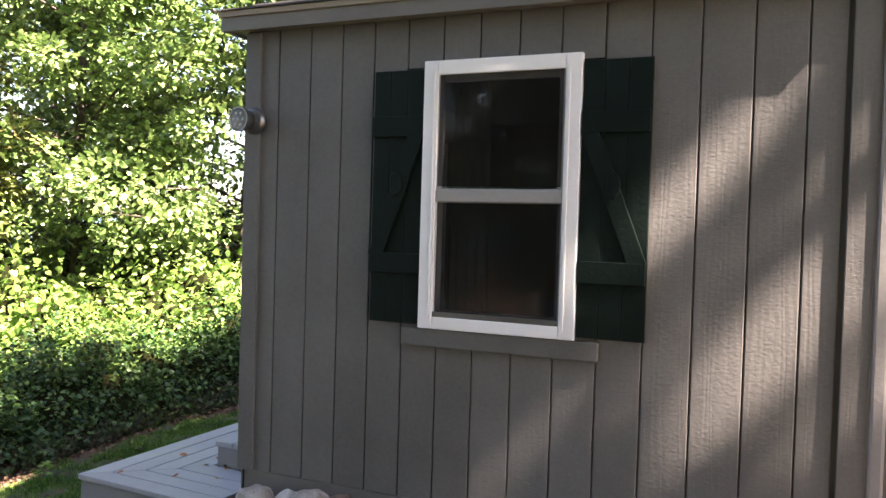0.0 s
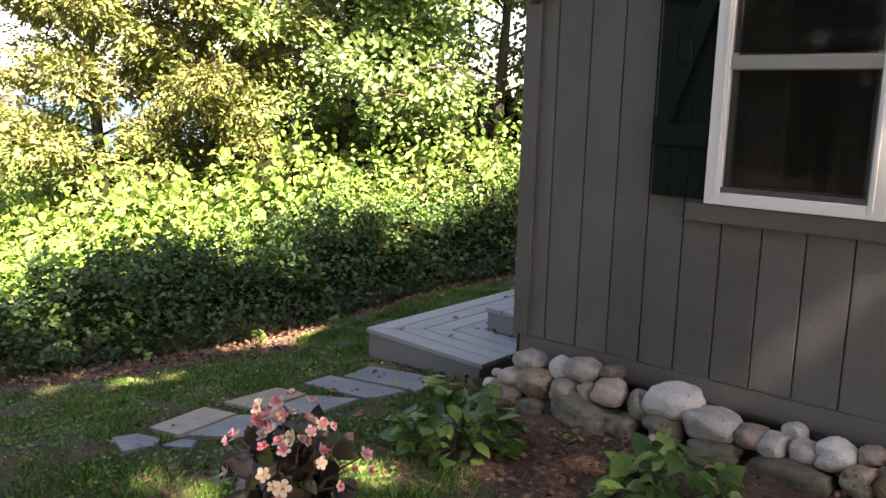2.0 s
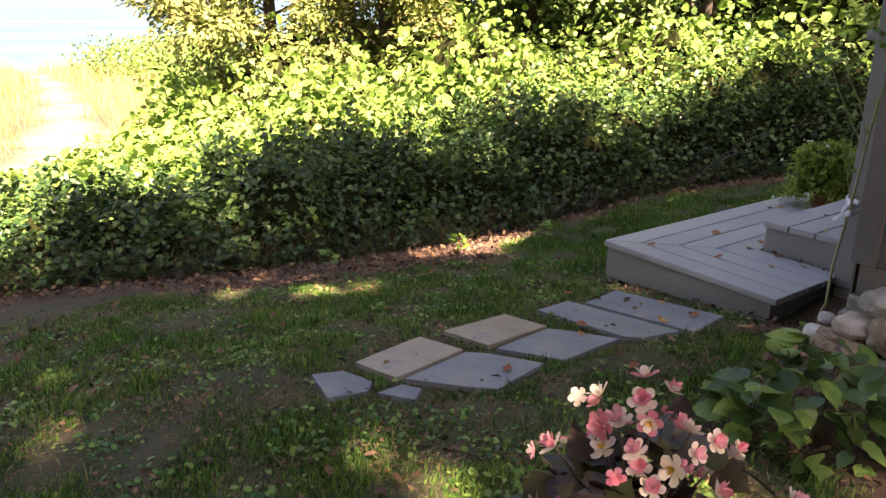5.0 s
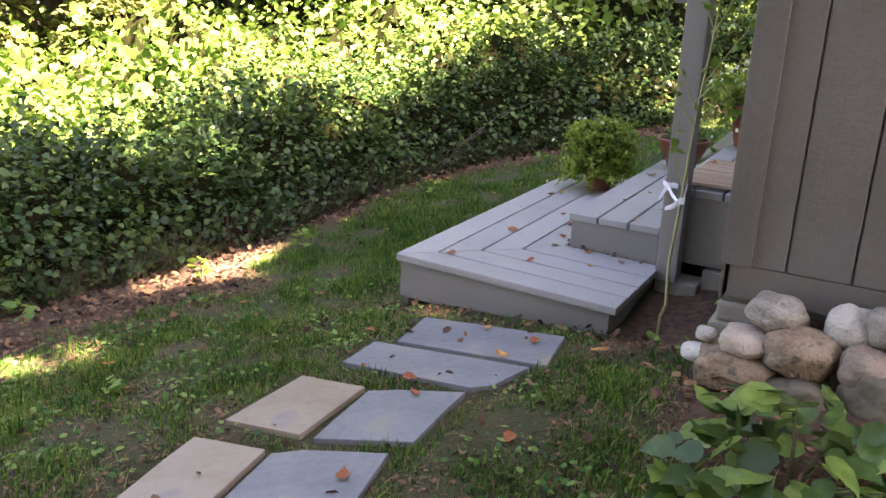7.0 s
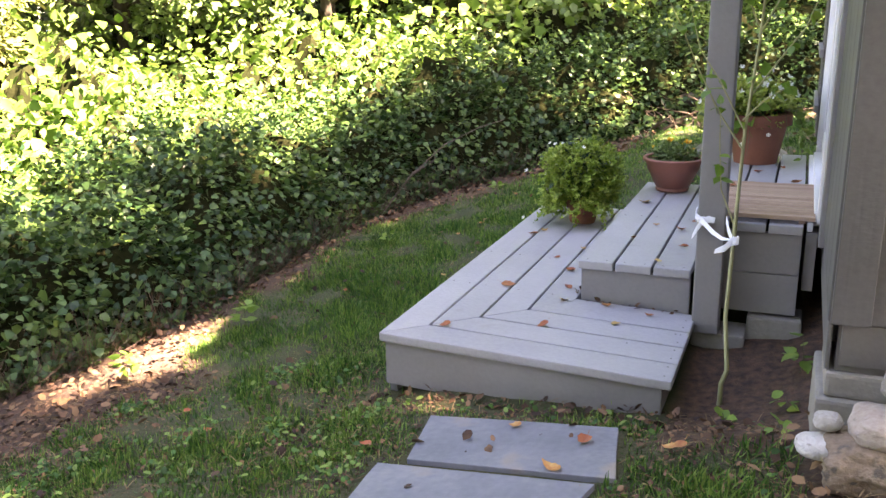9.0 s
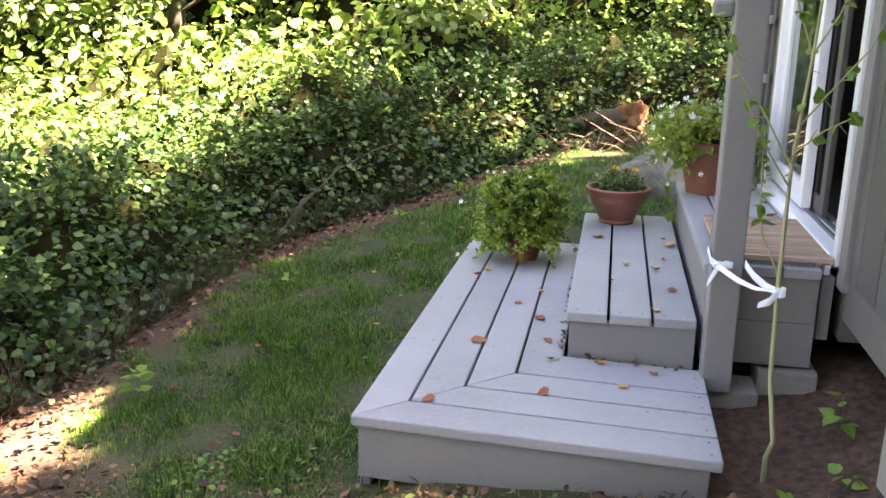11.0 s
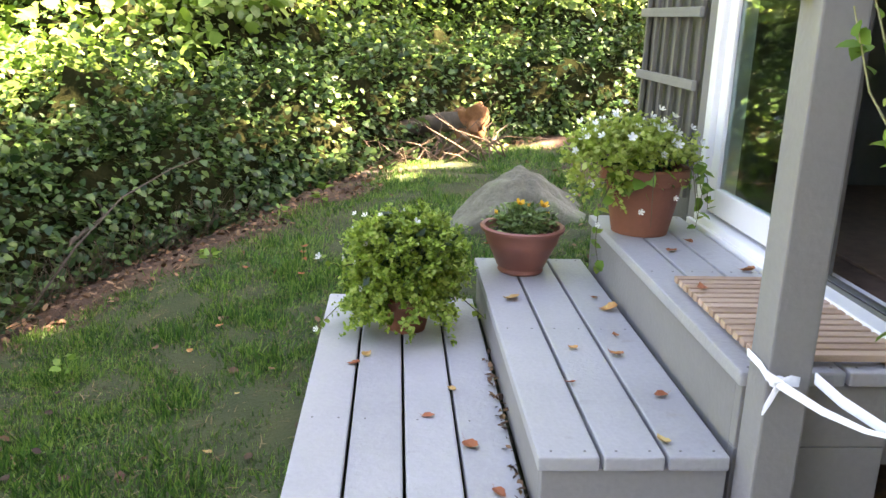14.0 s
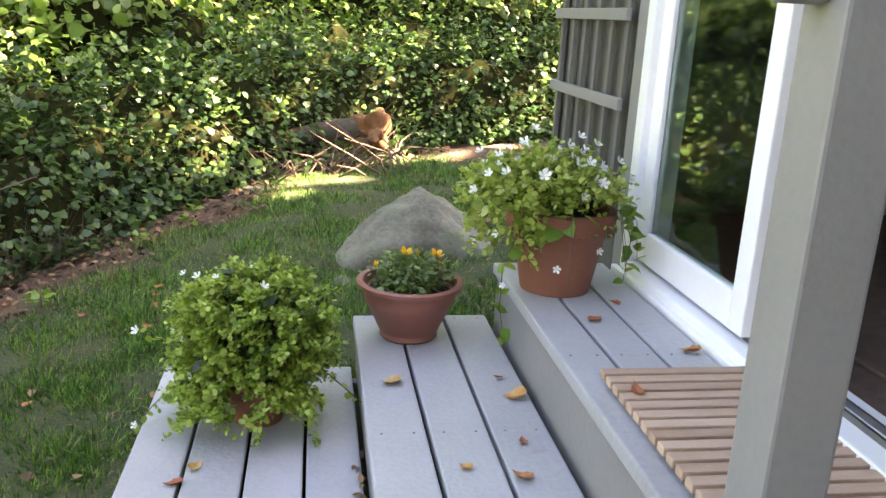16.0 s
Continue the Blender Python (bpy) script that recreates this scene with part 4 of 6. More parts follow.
# ---- stepping stones ----
for outline, kind in SLABS:
    cx, cy = np.mean(outline, 0)
    z = float(ground(cx, cy))
    pts = []
    for (ax, ay), (bx, by) in zip(outline, outline[1:] + outline[:1]):
        for f in (0, 0.33, 0.66):
            wob = 0.006 if f else 0.0
            pts.append((ax + (bx - ax) * f - cx + wob * noise.noise((ax * 9 + f, ay * 9, 1)), ay + (by - ay) * f - cy + wob * noise.noise((ax * 9, ay * 9 + f, 5))))
    st = part("flagstone", prism(pts, -0.03, 0.018, 0.003), M_SLATE_TAN if kind == "tan" else M_SLATE)
    gx = float(ground(cx + 0.1, cy) - ground(cx - 0.1, cy)) / 0.2
    gy = float(ground(cx, cy + 0.1) - ground(cx, cy - 0.1)) / 0.2
    st.matrix_world = Matrix.Translation((cx, cy, z + 0.001)) @ pose(0, 0, 0, math.degrees(math.atan(gy)), -math.degrees(math.atan(gx)), 0)
    tagged(st, "tan flagstone set in the grass" if kind == "tan" else "blue-grey flagstone set in the grass", "flagstone", "stepping stones to the steps")

# ---- stones along the wall ----
LOW_STONES = [  # x, y, z, width, height, kind
    (0.31, -0.25, 0.22, 0.22, 0.15, "dark"), (0.62, -0.26, 0.275, 0.40, 0.19, "dark"), (0.84, -0.25, 0.275, 0.18, 0.13, "dark"), (0.10, -0.20, 0.255, 0.25, 0.135, "tan"), (1.08, -0.27, 0.27, 0.13, 0.09, "rose"),
    (1.33, -0.25, 0.28, 0.26, 0.15, "dark"), (1.68, -0.25, 0.275, 0.37, 0.18, "dark"), (1.95, -0.24, 0.34, 0.13, 0.14, "tan"), (2.08, -0.23, 0.35, 0.17, 0.16, "tan"), (1.05, -0.20, 0.33, 0.21, 0.12, "dark"), (2.24, -0.20, 0.34, 0.18, 0.13, "tan")]
HIGH_STONES = [
    (0.205, -0.14, 0.447, 0.175, 0.118, "pale"), (0.125, -0.19, 0.348, 0.165, 0.095, "rose"), (0.295, -0.19, 0.355, 0.235, 0.155, "tan"), (0.415, -0.14, 0.450, 0.135, 0.135, "pale"), (0.545, -0.15, 0.482, 0.175, 0.128, "pale"),
    (0.485, -0.22, 0.365, 0.145, 0.128, "rose"), (0.62, -0.22, 0.39, 0.092, 0.11, "rose"), (0.74, -0.20, 0.418, 0.175, 0.125, "rose"), (0.70, -0.10, 0.487, 0.12, 0.078, "tan"), (0.90, -0.18, 0.386, 0.118, 0.148, "pale"),
    (1.075, -0.16, 0.448, 0.27, 0.165, "pale"), (1.27, -0.18, 0.39, 0.275, 0.15, "pale"), (1.465, -0.18, 0.388, 0.15, 0.105, "rose"), (1.57, -0.19, 0.38, 0.135, 0.13, "pale"), (1.63, -0.10, 0.435, 0.11, 0.085, "pale"),
    (1.70, -0.18, 0.385, 0.128, 0.112, "pale"), (1.825, -0.18, 0.41, 0.17, 0.126, "pale"), (1.96, -0.15, 0.44, 0.11, 0.08, "rose"), (2.10, -0.15, 0.45, 0.13, 0.09, "pale")]
STONE_LOOKS = {"pale": (M_STONE_PALE, "rounded pale granite field stone stacked by the wall"), "rose": (M_STONE_ROSE, "smooth pinkish field stone stacked by the wall"),
               "tan": (M_STONE_TAN, "rough tan field stone stacked by the wall"), "dark": (M_STONE_DARK, "dark rough field stone at the foot of the wall")}
seed = 0
for course, low in ((LOW_STONES, True), (HIGH_STONES, False)):
    for x, y, z, w, h, kind in course:
        seed += 1
        ob = part("field_stone", rock((w * 0.54, min(w, 0.2) * 0.54 + 0.005, h * 0.54), seed, 0.2 if low else 0.15, 0.5 if low else 0.22, 4), STONE_LOOKS[kind][0])
        ob.location = (x, y, z)
        ob.rotation_euler = (0, radians(14 * noise.noise((seed * 3.3, 1, 2))), radians(30 * noise.noise((seed * 1.7, 4, 2))))
        smooth(ob, 60)
        tagged(ob, STONE_LOOKS[kind][1], "stone", "stones piled along the wall")
for x, y, z, sx, sz in ((0.0, -0.17, 0.335, 0.038, 0.028), (-0.012, -0.20, 0.275, 0.063, 0.032)):
    ob = part("field_stone", rock((sx, sx * 0.8, sz), seed + 50 + int(sx * 1000), 0.08, 0.15), M_STONE_PALE)
    ob.location = (x, y, z)
    smooth(ob, 60)
    tagged(ob, "small smooth white stone by the house corner", "stone", "stones piled along the wall")

boulder = part("boulder", rock((0.39, 0.28, 0.325), 84, 0.17, 0.2, 5), M_BOULDER)
for v in boulder.data.vertices:
    k = max(0.0, v.co.z / 0.3)
    v.co.x = v.co.x * (1.12 - 0.46 * k) - 0.03 * k
boulder.location = (-0.50, 3.86, 0.17)
smooth(boulder, 70)
tagged(boulder, "grey-green lichened boulder standing in the grass", "boulder")
ob = part("boulder", rock((0.09, 0.07, 0.06), 81, 0.2, 0.2), M_BOULDER)
ob.location = (-0.93, 3.5, 0.12)
smooth(ob, 70)
tagged(ob, "small stone beside the boulder", "stone")


# ---- plants in pots ----
def leafy_ball(n, centre, radii, size, shape, faces, mat, name, parent, gen, droop=0.4, shell=0.55):
    d = gen.normal(size=(n, 3))
    d /= np.linalg.norm(d, axis=1, keepdims=True)
    r = shell + (1 - shell) * gen.random(n) ** 0.6
    lump = 1 + 0.18 * np.sin(d[:, 0] * 7 + 1) * np.sin(d[:, 1] * 6) + 0.12 * np.sin(d[:, 2] * 11 + d[:, 0] * 5) + 0.09 * np.sin(d[:, 0] * 19 + d[:, 2] * 13) * np.sin(d[:, 1] * 17 + 2)
    p = np.asarray(centre) + d * r[:, None] * lump[:, None] * np.asarray(radii)
    return bulk(name, shape, faces, p, gen.uniform(0.7, 1.3, n) * size, hang(n, d, droop, 0.9, gen), mat, parent)


def petal_ring(count, cup, wide):
    """A ring of rounded, cupped petals about the origin, one unit across the half."""
    pts, faces = [(0.0, 0.0, 0.0)], []
    for k in range(count):
        a, lift = 2 * math.pi * k / count, 0.06 * (k % 2)
        for r, da in ((0.45, -wide), (0.85, -0.75 * wide), (1.0, -0.25 * wide), (1.0, 0.25 * wide), (0.85, 0.75 * wide), (0.45, wide)):
            pts.append((r * math.cos(a + da), r * math.sin(a + da), cup * r * r + lift + 0.1 * abs(da)))
        i = 1 + 6 * k
        faces += [(0, i, i + 1, i + 2), (0, i + 2, i + 3), (0, i + 3, i + 4, i + 5)]
    return pts, faces


FLOWER, FLOWER_FACES = petal_ring(5, 0.75, 0.55)


def flowers(name, places, size, mat, parent, out, gen, label=""):
    for p, o in zip(places, out):
        z = Vector(o).normalized()
        x = z.orthogonal().normalized()
        m = Matrix((x, z.cross(x), z)).transposed()
        f = bulk(name, FLOWER, FLOWER_FACES, [p], [size * gen.uniform(0.8, 1.2)], np.array([m]), mat, parent)
        if label:
            f["label"] = label


def pot_profile(r_top, r_low, h, rim, rim_h):
    return [(0.001, 0), (r_low, 0), (r_top - 0.012, h - rim_h), (r_top + rim, h - rim_h + 0.003), (r_top + rim, h - 0.005), (r_top + rim - 0.005, h), (r_top - 0.012, h), (r_top - 0.02, h - 0.045), (0.001, h - 0.045)]


def sprigs(count, centre, radii, per, reach, size, mat, name, parent, gen, low=-0.6, shape=OVAL, faces=OVAL_FACES):
    """A mound of leafy shoots: each shoot grows out and up from the mound, with pairs of leaves along it."""
    d = gen.normal(size=(count * 3, 3))
    d /= np.linalg.norm(d, axis=1, keepdims=True)
    d = d[d[:, 2] > low][:count]
    n = len(d)
    base = np.asarray(centre) + d * np.asarray(radii) * gen.uniform(0.55, 0.98, (n, 1))
    way = d + gen.normal(size=(n, 3)) * 0.35 + np.array((0, 0, 0.35))
    way /= np.linalg.norm(way, axis=1, keepdims=True)
    length = reach * gen.uniform(0.5, 1.35, n)
    k = np.repeat(np.arange(n), per)
    f = gen.random(n * per)
    p = base[k] + way[k] * (length[k] * f)[:, None] + gen.normal(size=(n * per, 3)) * 0.006
    p[:, 2] -= 0.35 * (length[k] * f) ** 2 / reach
    out = gen.normal(size=(n * per, 3)) + way[k] * 0.7
    bulk(name, shape, faces, p, gen.uniform(0.65, 1.35, n * per) * size * (1.15 - 0.45 * f), hang(n * per, out, 0.1, 0.3, gen), mat, parent)
    return base + way * length[:, None], way


def trailing_shoot(points, n, size, mat, parent, gen):
    """One stem that trails away from its pot, with leaves along it."""
    part("stem", tube(points, list(np.linspace(0.0025, 0.001, len(points))), 5), M_HSTEM, parent)
    q = np.array(points)
    f = np.linspace(0.2, 0.999, n) * (len(q) - 1)
    i = f.astype(int)
    p = q[i] + (q[i + 1] - q[i]) * (f - i)[:, None]
    bulk("leaves", BROAD, LEAF_FACES, p, gen.uniform(0.7, 1.3, n) * size, hang(n, gen.normal(size=(n, 3)), 0.3, 0.3, gen), mat, parent)


def build_bush_pot():
    t = empty("potted_bush", (-1.22, 2.14, 0.196), "round green bush with white flowers in a clay pot", "potted plant")
    smooth(part("pot", lathe(pot_profile(0.105, 0.07, 0.14, 0.008, 0.04)), M_CLAY, t, "plain terracotta pot"), 40)
    g = np.random.default_rng(11)
    # dark hedge-coloured leaves put the bush's inner shade into colour
    leafy_ball(1100, (0, 0, 0.28), (0.17, 0.17, 0.16), 0.035, SMALL, SMALL_FACES, M_HEDGE, "shade_dark_leaves", t, g, 0.3, 0.1)
    tips, way = sprigs(430, (0, 0, 0.265), (0.205, 0.205, 0.185), 34, 0.07, 0.0185, M_SHRUB, "foliage", t, g, -0.75)
    sprigs(170, (-0.02, -0.03, 0.13), (0.2, 0.2, 0.11), 26, 0.07, 0.0195, M_SHRUB, "trailing_foliage", t, g, -0.5)
    pick = g.permutation(len(tips))[:20]
    flowers("flower", tips[pick] - way[pick] * 0.01, 0.012, M_PETAL_WHITE, t, way[pick] + np.array((0, -0.3, 0.1)), g, "white trumpet flower")
    for pts in ([(-0.12, -0.02, 0.14), (-0.22, -0.03, 0.13), (-0.29, -0.05, 0.06), (-0.33, -0.05, 0.01)], [(0.12, 0.02, 0.13), (0.2, 0.03, 0.12), (0.28, 0.02, 0.05), (0.32, 0.0, 0.02)], [(-0.14, 0.02, 0.25), (-0.25, 0.0, 0.24), (-0.32, -0.02, 0.28)]):
        trailing_shoot(pts, 9, 0.026, M_SHRUB, t, g)
        flowers("flower", [pts[-1]], 0.012, M_PETAL_WHITE, t, [(-0.3, -0.5, 0.4)], g, "white trumpet flower")


def build_bowl():
    t = empty("marigold_bowl", (-0.765, 2.36, 0.361), "terracotta-pink bowl planted with yellow marigolds", "potted plant")
    prof = [(0.001, 0), (0.085, 0), (0.092, 0.008), (0.088, 0.022), (0.095, 0.028), (0.13, 0.105), (0.142, 0.125), (0.142, 0.130), (0.152, 0.170), (0.166, 0.172), (0.168, 0.184), (0.160, 0.190), (0.148, 0.186), (0.140, 0.155), (0.001, 0.155)]
    smooth(part("bowl", lathe(prof, 40), M_CLAY_PINK, t), 35)
    part("soil", lathe([(0.001, 0.150), (0.139, 0.152), (0.1, 0.165), (0.001, 0.17)], 24), M_SOIL, t)
    g = np.random.default_rng(12)
    leafy_ball(1500, (0, 0, 0.195), (0.125, 0.125, 0.075), 0.024, SMALL, SMALL_FACES, M_LEAF, "foliage", t, g, 0.0, 0.2)
    pts = np.array([(-0.02, -0.03, 0.275), (0.075, -0.02, 0.265), (0.03, 0.05, 0.25), (-0.11, -0.02, 0.235), (0.1, 0.03, 0.22)])
    for k, p in enumerate(pts):
        for ring in range(3):
            flowers("flower", [p + np.array((0, 0, 0.004 * ring))], 0.022 - 0.005 * ring if k < 2 else 0.012 - 0.002 * ring, M_PETAL_GOLD, t, [(0.1, -0.3, 1)], g, "orange-yellow flower")


def build_big_pot():
    t = empty("potted_petunia", (-0.335, 2.24, 0.563), "terracotta pot with trailing white-flowered plant", "potted plant")
    smooth(part("pot", lathe(pot_profile(0.155, 0.105, 0.255, 0.010, 0.06), 36), M_CLAY, t, "weathered terracotta pot"), 40)
    part("soil", lathe([(0.001, 0.2), (0.135, 0.2), (0.1, 0.225), (0.001, 0.23)], 24), M_SOIL, t)
    g = np.random.default_rng(13)
    # dark leaf core, painted as the shade deep inside the mound
    leafy_ball(500, (-0.05, 0, 0.29), (0.15, 0.14, 0.08), 0.03, SMALL, SMALL_FACES, M_HEDGE, "shade_dark_leaves", t, g, 0.3, 0.1)
    tips, way = sprigs(230, (-0.06, 0, 0.295), (0.2, 0.17, 0.10), 15, 0.09, 0.023, M_PETUNIA, "foliage", t, g, -0.1)
    sprigs(60, (-0.19, -0.04, 0.26), (0.10, 0.12, 0.11), 14, 0.09, 0.024, M_PETUNIA, "trailing_foliage", t, g, -0.8)
    leafy_ball(36, (-0.06, -0.12, 0.24), (0.09, 0.05, 0.07), 0.055, BROAD, LEAF_FACES, M_SAPLEAF, "variegated_leaves", t, g, 0.7, 0.4)
    for pts in ([(0.1, -0.03, 0.24), (0.19, -0.02, 0.25), (0.23, 0.0, 0.15), (0.22, 0.0, 0.02)], [(0.09, 0.05, 0.24), (0.2, 0.05, 0.28), (0.26, 0.04, 0.2), (0.27, 0.03, 0.08)], [(0.06, 0.09, 0.24), (0.17, 0.12, 0.27), (0.23, 0.12, 0.14)], [(-0.14, -0.1, 0.22), (-0.2, -0.14, 0.12), (-0.2, -0.14, -0.02), (-0.18, -0.15, -0.12)]):
        trailing_shoot(pts, 12, 0.045, M_SAPLEAF, t, g)
    for k in range(4):
        a = -2.6 + 0.9 * k
        part("stem", tube([(0.05 * math.cos(a), 0.05 * math.sin(a), 0.22), (0.19 * math.cos(a), 0.19 * math.sin(a), 0.27), (0.23 * math.cos(a), 0.23 * math.sin(a), 0.05 + 0.02 * (k % 4))], [0.002, 0.0018, 0.001], 5), M_HSTEM, t)
    pick = g.permutation(np.nonzero(way[:, 2] > 0.25)[0])[:44]
    flowers("flower", tips[pick] - way[pick] * 0.012, 0.016, M_PETAL_WHITE, t, way[pick] + np.array((0, -0.5, 0)), g, "white trumpet flower")
    low = np.array([(-0.22, -0.12, 0.2), (-0.25, 0.02, 0.14), (-0.06, -0.2, 0.12), (0.06, -0.19, 0.17), (-0.2, -0.16, 0.06)])
    flowers("flower", low, 0.013, M_PETAL_WHITE, t, low * np.array((1, 1, 0)) + np.array((0, -0.1, 0.02)), g, "white trumpet flower")


def build_begonia():
    x, y = 0.62, -2.17
    t = empty("begonia", (x, y, float(ground(x, y))), "dark-leaved begonia with pink blooms in a black pot", "potted plant")
    smooth(part("pot", lathe(pot_profile(0.14, 0.11, 0.2, 0.006, 0.02), 28), M_POT_BLACK, t, "black plastic pot"), 40)
    part("soil", lathe([(0.001, 0.15), (0.12, 0.15), (0.1, 0.165), (0.001, 0.17)], 20), M_SOIL, t)
    g = np.random.default_rng(14)
    leafy_ball(170, (0, 0, 0.29), (0.19, 0.19, 0.16), 0.085, SERRATED, SERRATED_FACES, M_DARKLEAF, "foliage", t, g, 0.5, 0.3)
    n = 54
    a = g.uniform(0, 2 * math.pi, n)
    r = g.uniform(0.06, 0.28, n)
    z = 0.51 - 0.9 * np.maximum(r - 0.08, 0) ** 1.0 + g.uniform(-0.09, 0.06, n)
    p = np.stack([r * np.cos(a), r * np.sin(a), z], 1)
    for v in p[:26]:
        part("stem", tube([(v[0] * 0.15, v[1] * 0.15, 0.16), (v[0] * 0.6, v[1] * 0.6, 0.2 + 0.5 * (v[2] - 0.16)), tuple(v)], [0.006, 0.005, 0.002], 5), M_BARK, t)
    outer, outer_faces = petal_ring(5, 0.35, 0.62)
    inner, inner_faces = petal_ring(4, 1.1, 0.8)
    heart, heart_faces = petal_ring(3, 1.9, 1.0)
    for k, v in enumerate(p):
        o = Vector((v[0] * 1.6, v[1] * 1.6, 0.16)) + Vector(g.normal(size=3) * 0.09)
        zax = o.normalized()
        xax = (Matrix.Rotation(g.uniform(0, 6.28), 3, zax) @ zax.orthogonal()).normalized()
        rot = np.array([Matrix((xax, zax.cross(xax), zax)).transposed()])
        size = g.uniform(0.017, 0.032)
        open_bloom = k % 3 == 0
        bloom = bulk("bloom", outer, outer_faces, [v], [size], rot, M_PETAL_CREAM if k % 4 else M_PETAL_PINK, t)
        bloom["label"] = "pink and cream double bloom"
        bulk("petals", inner, inner_faces, [v + np.array(zax) * 0.002], [size * 0.62], rot, M_PETAL_CREAM if open_bloom else M_PETAL_PINK, bloom)
        bulk("petals", heart, heart_faces, [v + np.array(zax) * 0.003], [size * (0.24 if open_bloom else 0.5)], rot, M_PETAL_GOLD if open_bloom else M_PETAL_PINK, bloom)


def build_hydrangea(x, y, r, h, n, seed, group):
    g = np.random.default_rng(seed)
    z0 = float(ground(x, y))
    t = empty("hydrangea", (x, y, z0), "leafy green hydrangea in the mulch bed", "shrub", group)
    a = g.uniform(0, 2 * math.pi, n)
    rr = r * np.sqrt(g.random(n))
    zz = h * (1 - 0.75 * (rr / r) ** 2) * g.uniform(0.35, 1.02, n)
    p = np.stack([rr * np.cos(a), rr * np.sin(a), zz], 1)
    out = np.stack([np.cos(a), np.sin(a), np.full(n, 0.25)], 1)
    bulk("foliage", SERRATED, SERRATED_FACES, p, g.uniform(0.045, 0.115, n), hang(n, out, 0.35, 0.5, g), M_HYDRANGEA, t)
    for k in range(14):
        b = g.uniform(0, 2 * math.pi)
        q = r * g.uniform(0.2, 0.85)
        part("stem", tube([(0.02 * math.cos(b), 0.02 * math.sin(b), -0.01), (0.5 * q * math.cos(b), 0.5 * q * math.sin(b), 0.4 * h), (q * math.cos(b), q * math.sin(b), h * 0.6)], [0.005, 0.004, 0.002], 6), M_HSTEM, t)


build_bush_pot()
build_bowl()
build_big_pot()
build_begonia()
build_hydrangea(0.38, -0.98, 0.28, 0.35, 190, 21, "hydrangeas in the bed")
build_hydrangea(1.47, -1.02, 0.28, 0.34, 170, 22, "hydrangeas in the bed")


# ---- sapling tied to the post ----
def build_sapling():
    t = empty("sapling", (-0.305, 0.42, 0.05), "thin green sapling tied to the post", "sapling")
    g = np.random.default_rng(31)
    stem = [(0, 0, -0.03), (0.0, 0.004, 0.07), (0.016, 0.008, 0.12), (-0.004, 0.05, 0.30), (0.0, 0.115, 0.563), (0.007, 0.161, 0.925), (0.031, 0.173, 1.206), (0.05, 0.18, 1.6), (0.07, 0.17, 1.9)]
    smooth(part("stem", tube(stem, [0.0095, 0.0085, 0.008, 0.0072, 0.0066, 0.0055, 0.0046, 0.0035, 0.002], 9), M_STEM, t), 80)
    branches = [
        [(-0.04, 0.32, 0.76), (-0.12, 0.31, 0.88), (-0.19, 0.29, 1.02), (-0.25, 0.27, 1.16), (-0.29, 0.26, 1.24)],
        [(-0.04, 0.335, 0.82), (-0.13, 0.37, 0.98), (-0.2, 0.38, 1.08), (-0.24, 0.40, 1.22)],
        [(-0.03, 0.345, 0.93), (0.03, 0.33, 1.02), (0.12, 0.30, 1.15), (0.17, 0.28, 1.3)],
        [(-0.045, 0.30, 0.5), (-0.1, 0.33, 0.62), (-0.115, 0.34, 0.78), (-0.12, 0.34, 0.92)],
        [(-0.02, 0.35, 1.12), (0.04, 0.33, 1.24), (0.08, 0.3, 1.4)],
        [(-0.02, 0.355, 1.15), (-0.08, 0.34, 1.3), (-0.16, 0.31, 1.42)],
        [(-0.045, 0.30, 0.86), (0.02, 0.27, 0.93), (0.09, 0.22, 0.98)],
    ]
    for b in branches:
        b = [(x + 0.045, y - 0.175, z + 0.095) for x, y, z in b]
        smooth(part("branch", tube(b, list(np.linspace(0.0032, 0.0014, len(b))), 6), M_STEM, t), 80)
        q = np.array(b)
        n = 10
        f = g.uniform(0.25, 1.0, n) * (len(q) - 1)
        i = np.minimum(f.astype(int), len(q) - 2)
        p = q[i] + (q[i + 1] - q[i]) * (f - i)[:, None]
        out = g.normal(size=(n, 3))
        bulk("leaves", SERRATED, SERRATED_FACES, p, g.uniform(0.025, 0.05, n), hang(n, out, 0.4, 0.3, g), M_SAPLEAF, t)
    n = 18
    f = g.uniform(0.55, 1.0, n) * 8
    q = np.array(stem)
    i = np.minimum(f.astype(int), 7)
    p = q[i] + (q[i + 1] - q[i]) * (f - i)[:, None]
    bulk("leaves", SERRATED, SERRATED_FACES, p, g.uniform(0.025, 0.045, n), hang(n, g.normal(size=(n, 3)), 0.4, 0.3, g), M_SAPLEAF, t)


def ribbon_strip(points, width, twist):
    bm = bmesh.new()
    prev = None
    for k, p in enumerate(points):
        a = twist * k
        off = Vector((0.15 * math.sin(a), 0.1, math.cos(a))) * width / 2
        nrm = Vector((0.0012, -0.001, 0))
        row = [bm.verts.new(Vector(p) + s * off + d * nrm) for d in (-1, 1) for s in (-1, 1)]
        if prev:
            for i, j in ((0, 1), (1, 3), (3, 2), (2, 0)):
                bm.faces.new((prev[i], prev[j], row[j], row[i]))
        else:
            bm.faces.new((row[0], row[1], row[3], row[2]))
        prev = row
    bm.faces.new((prev[2], prev[3], prev[1], prev[0]))
    bmesh.ops.recalc_face_normals(bm, faces=bm.faces)
    return bm


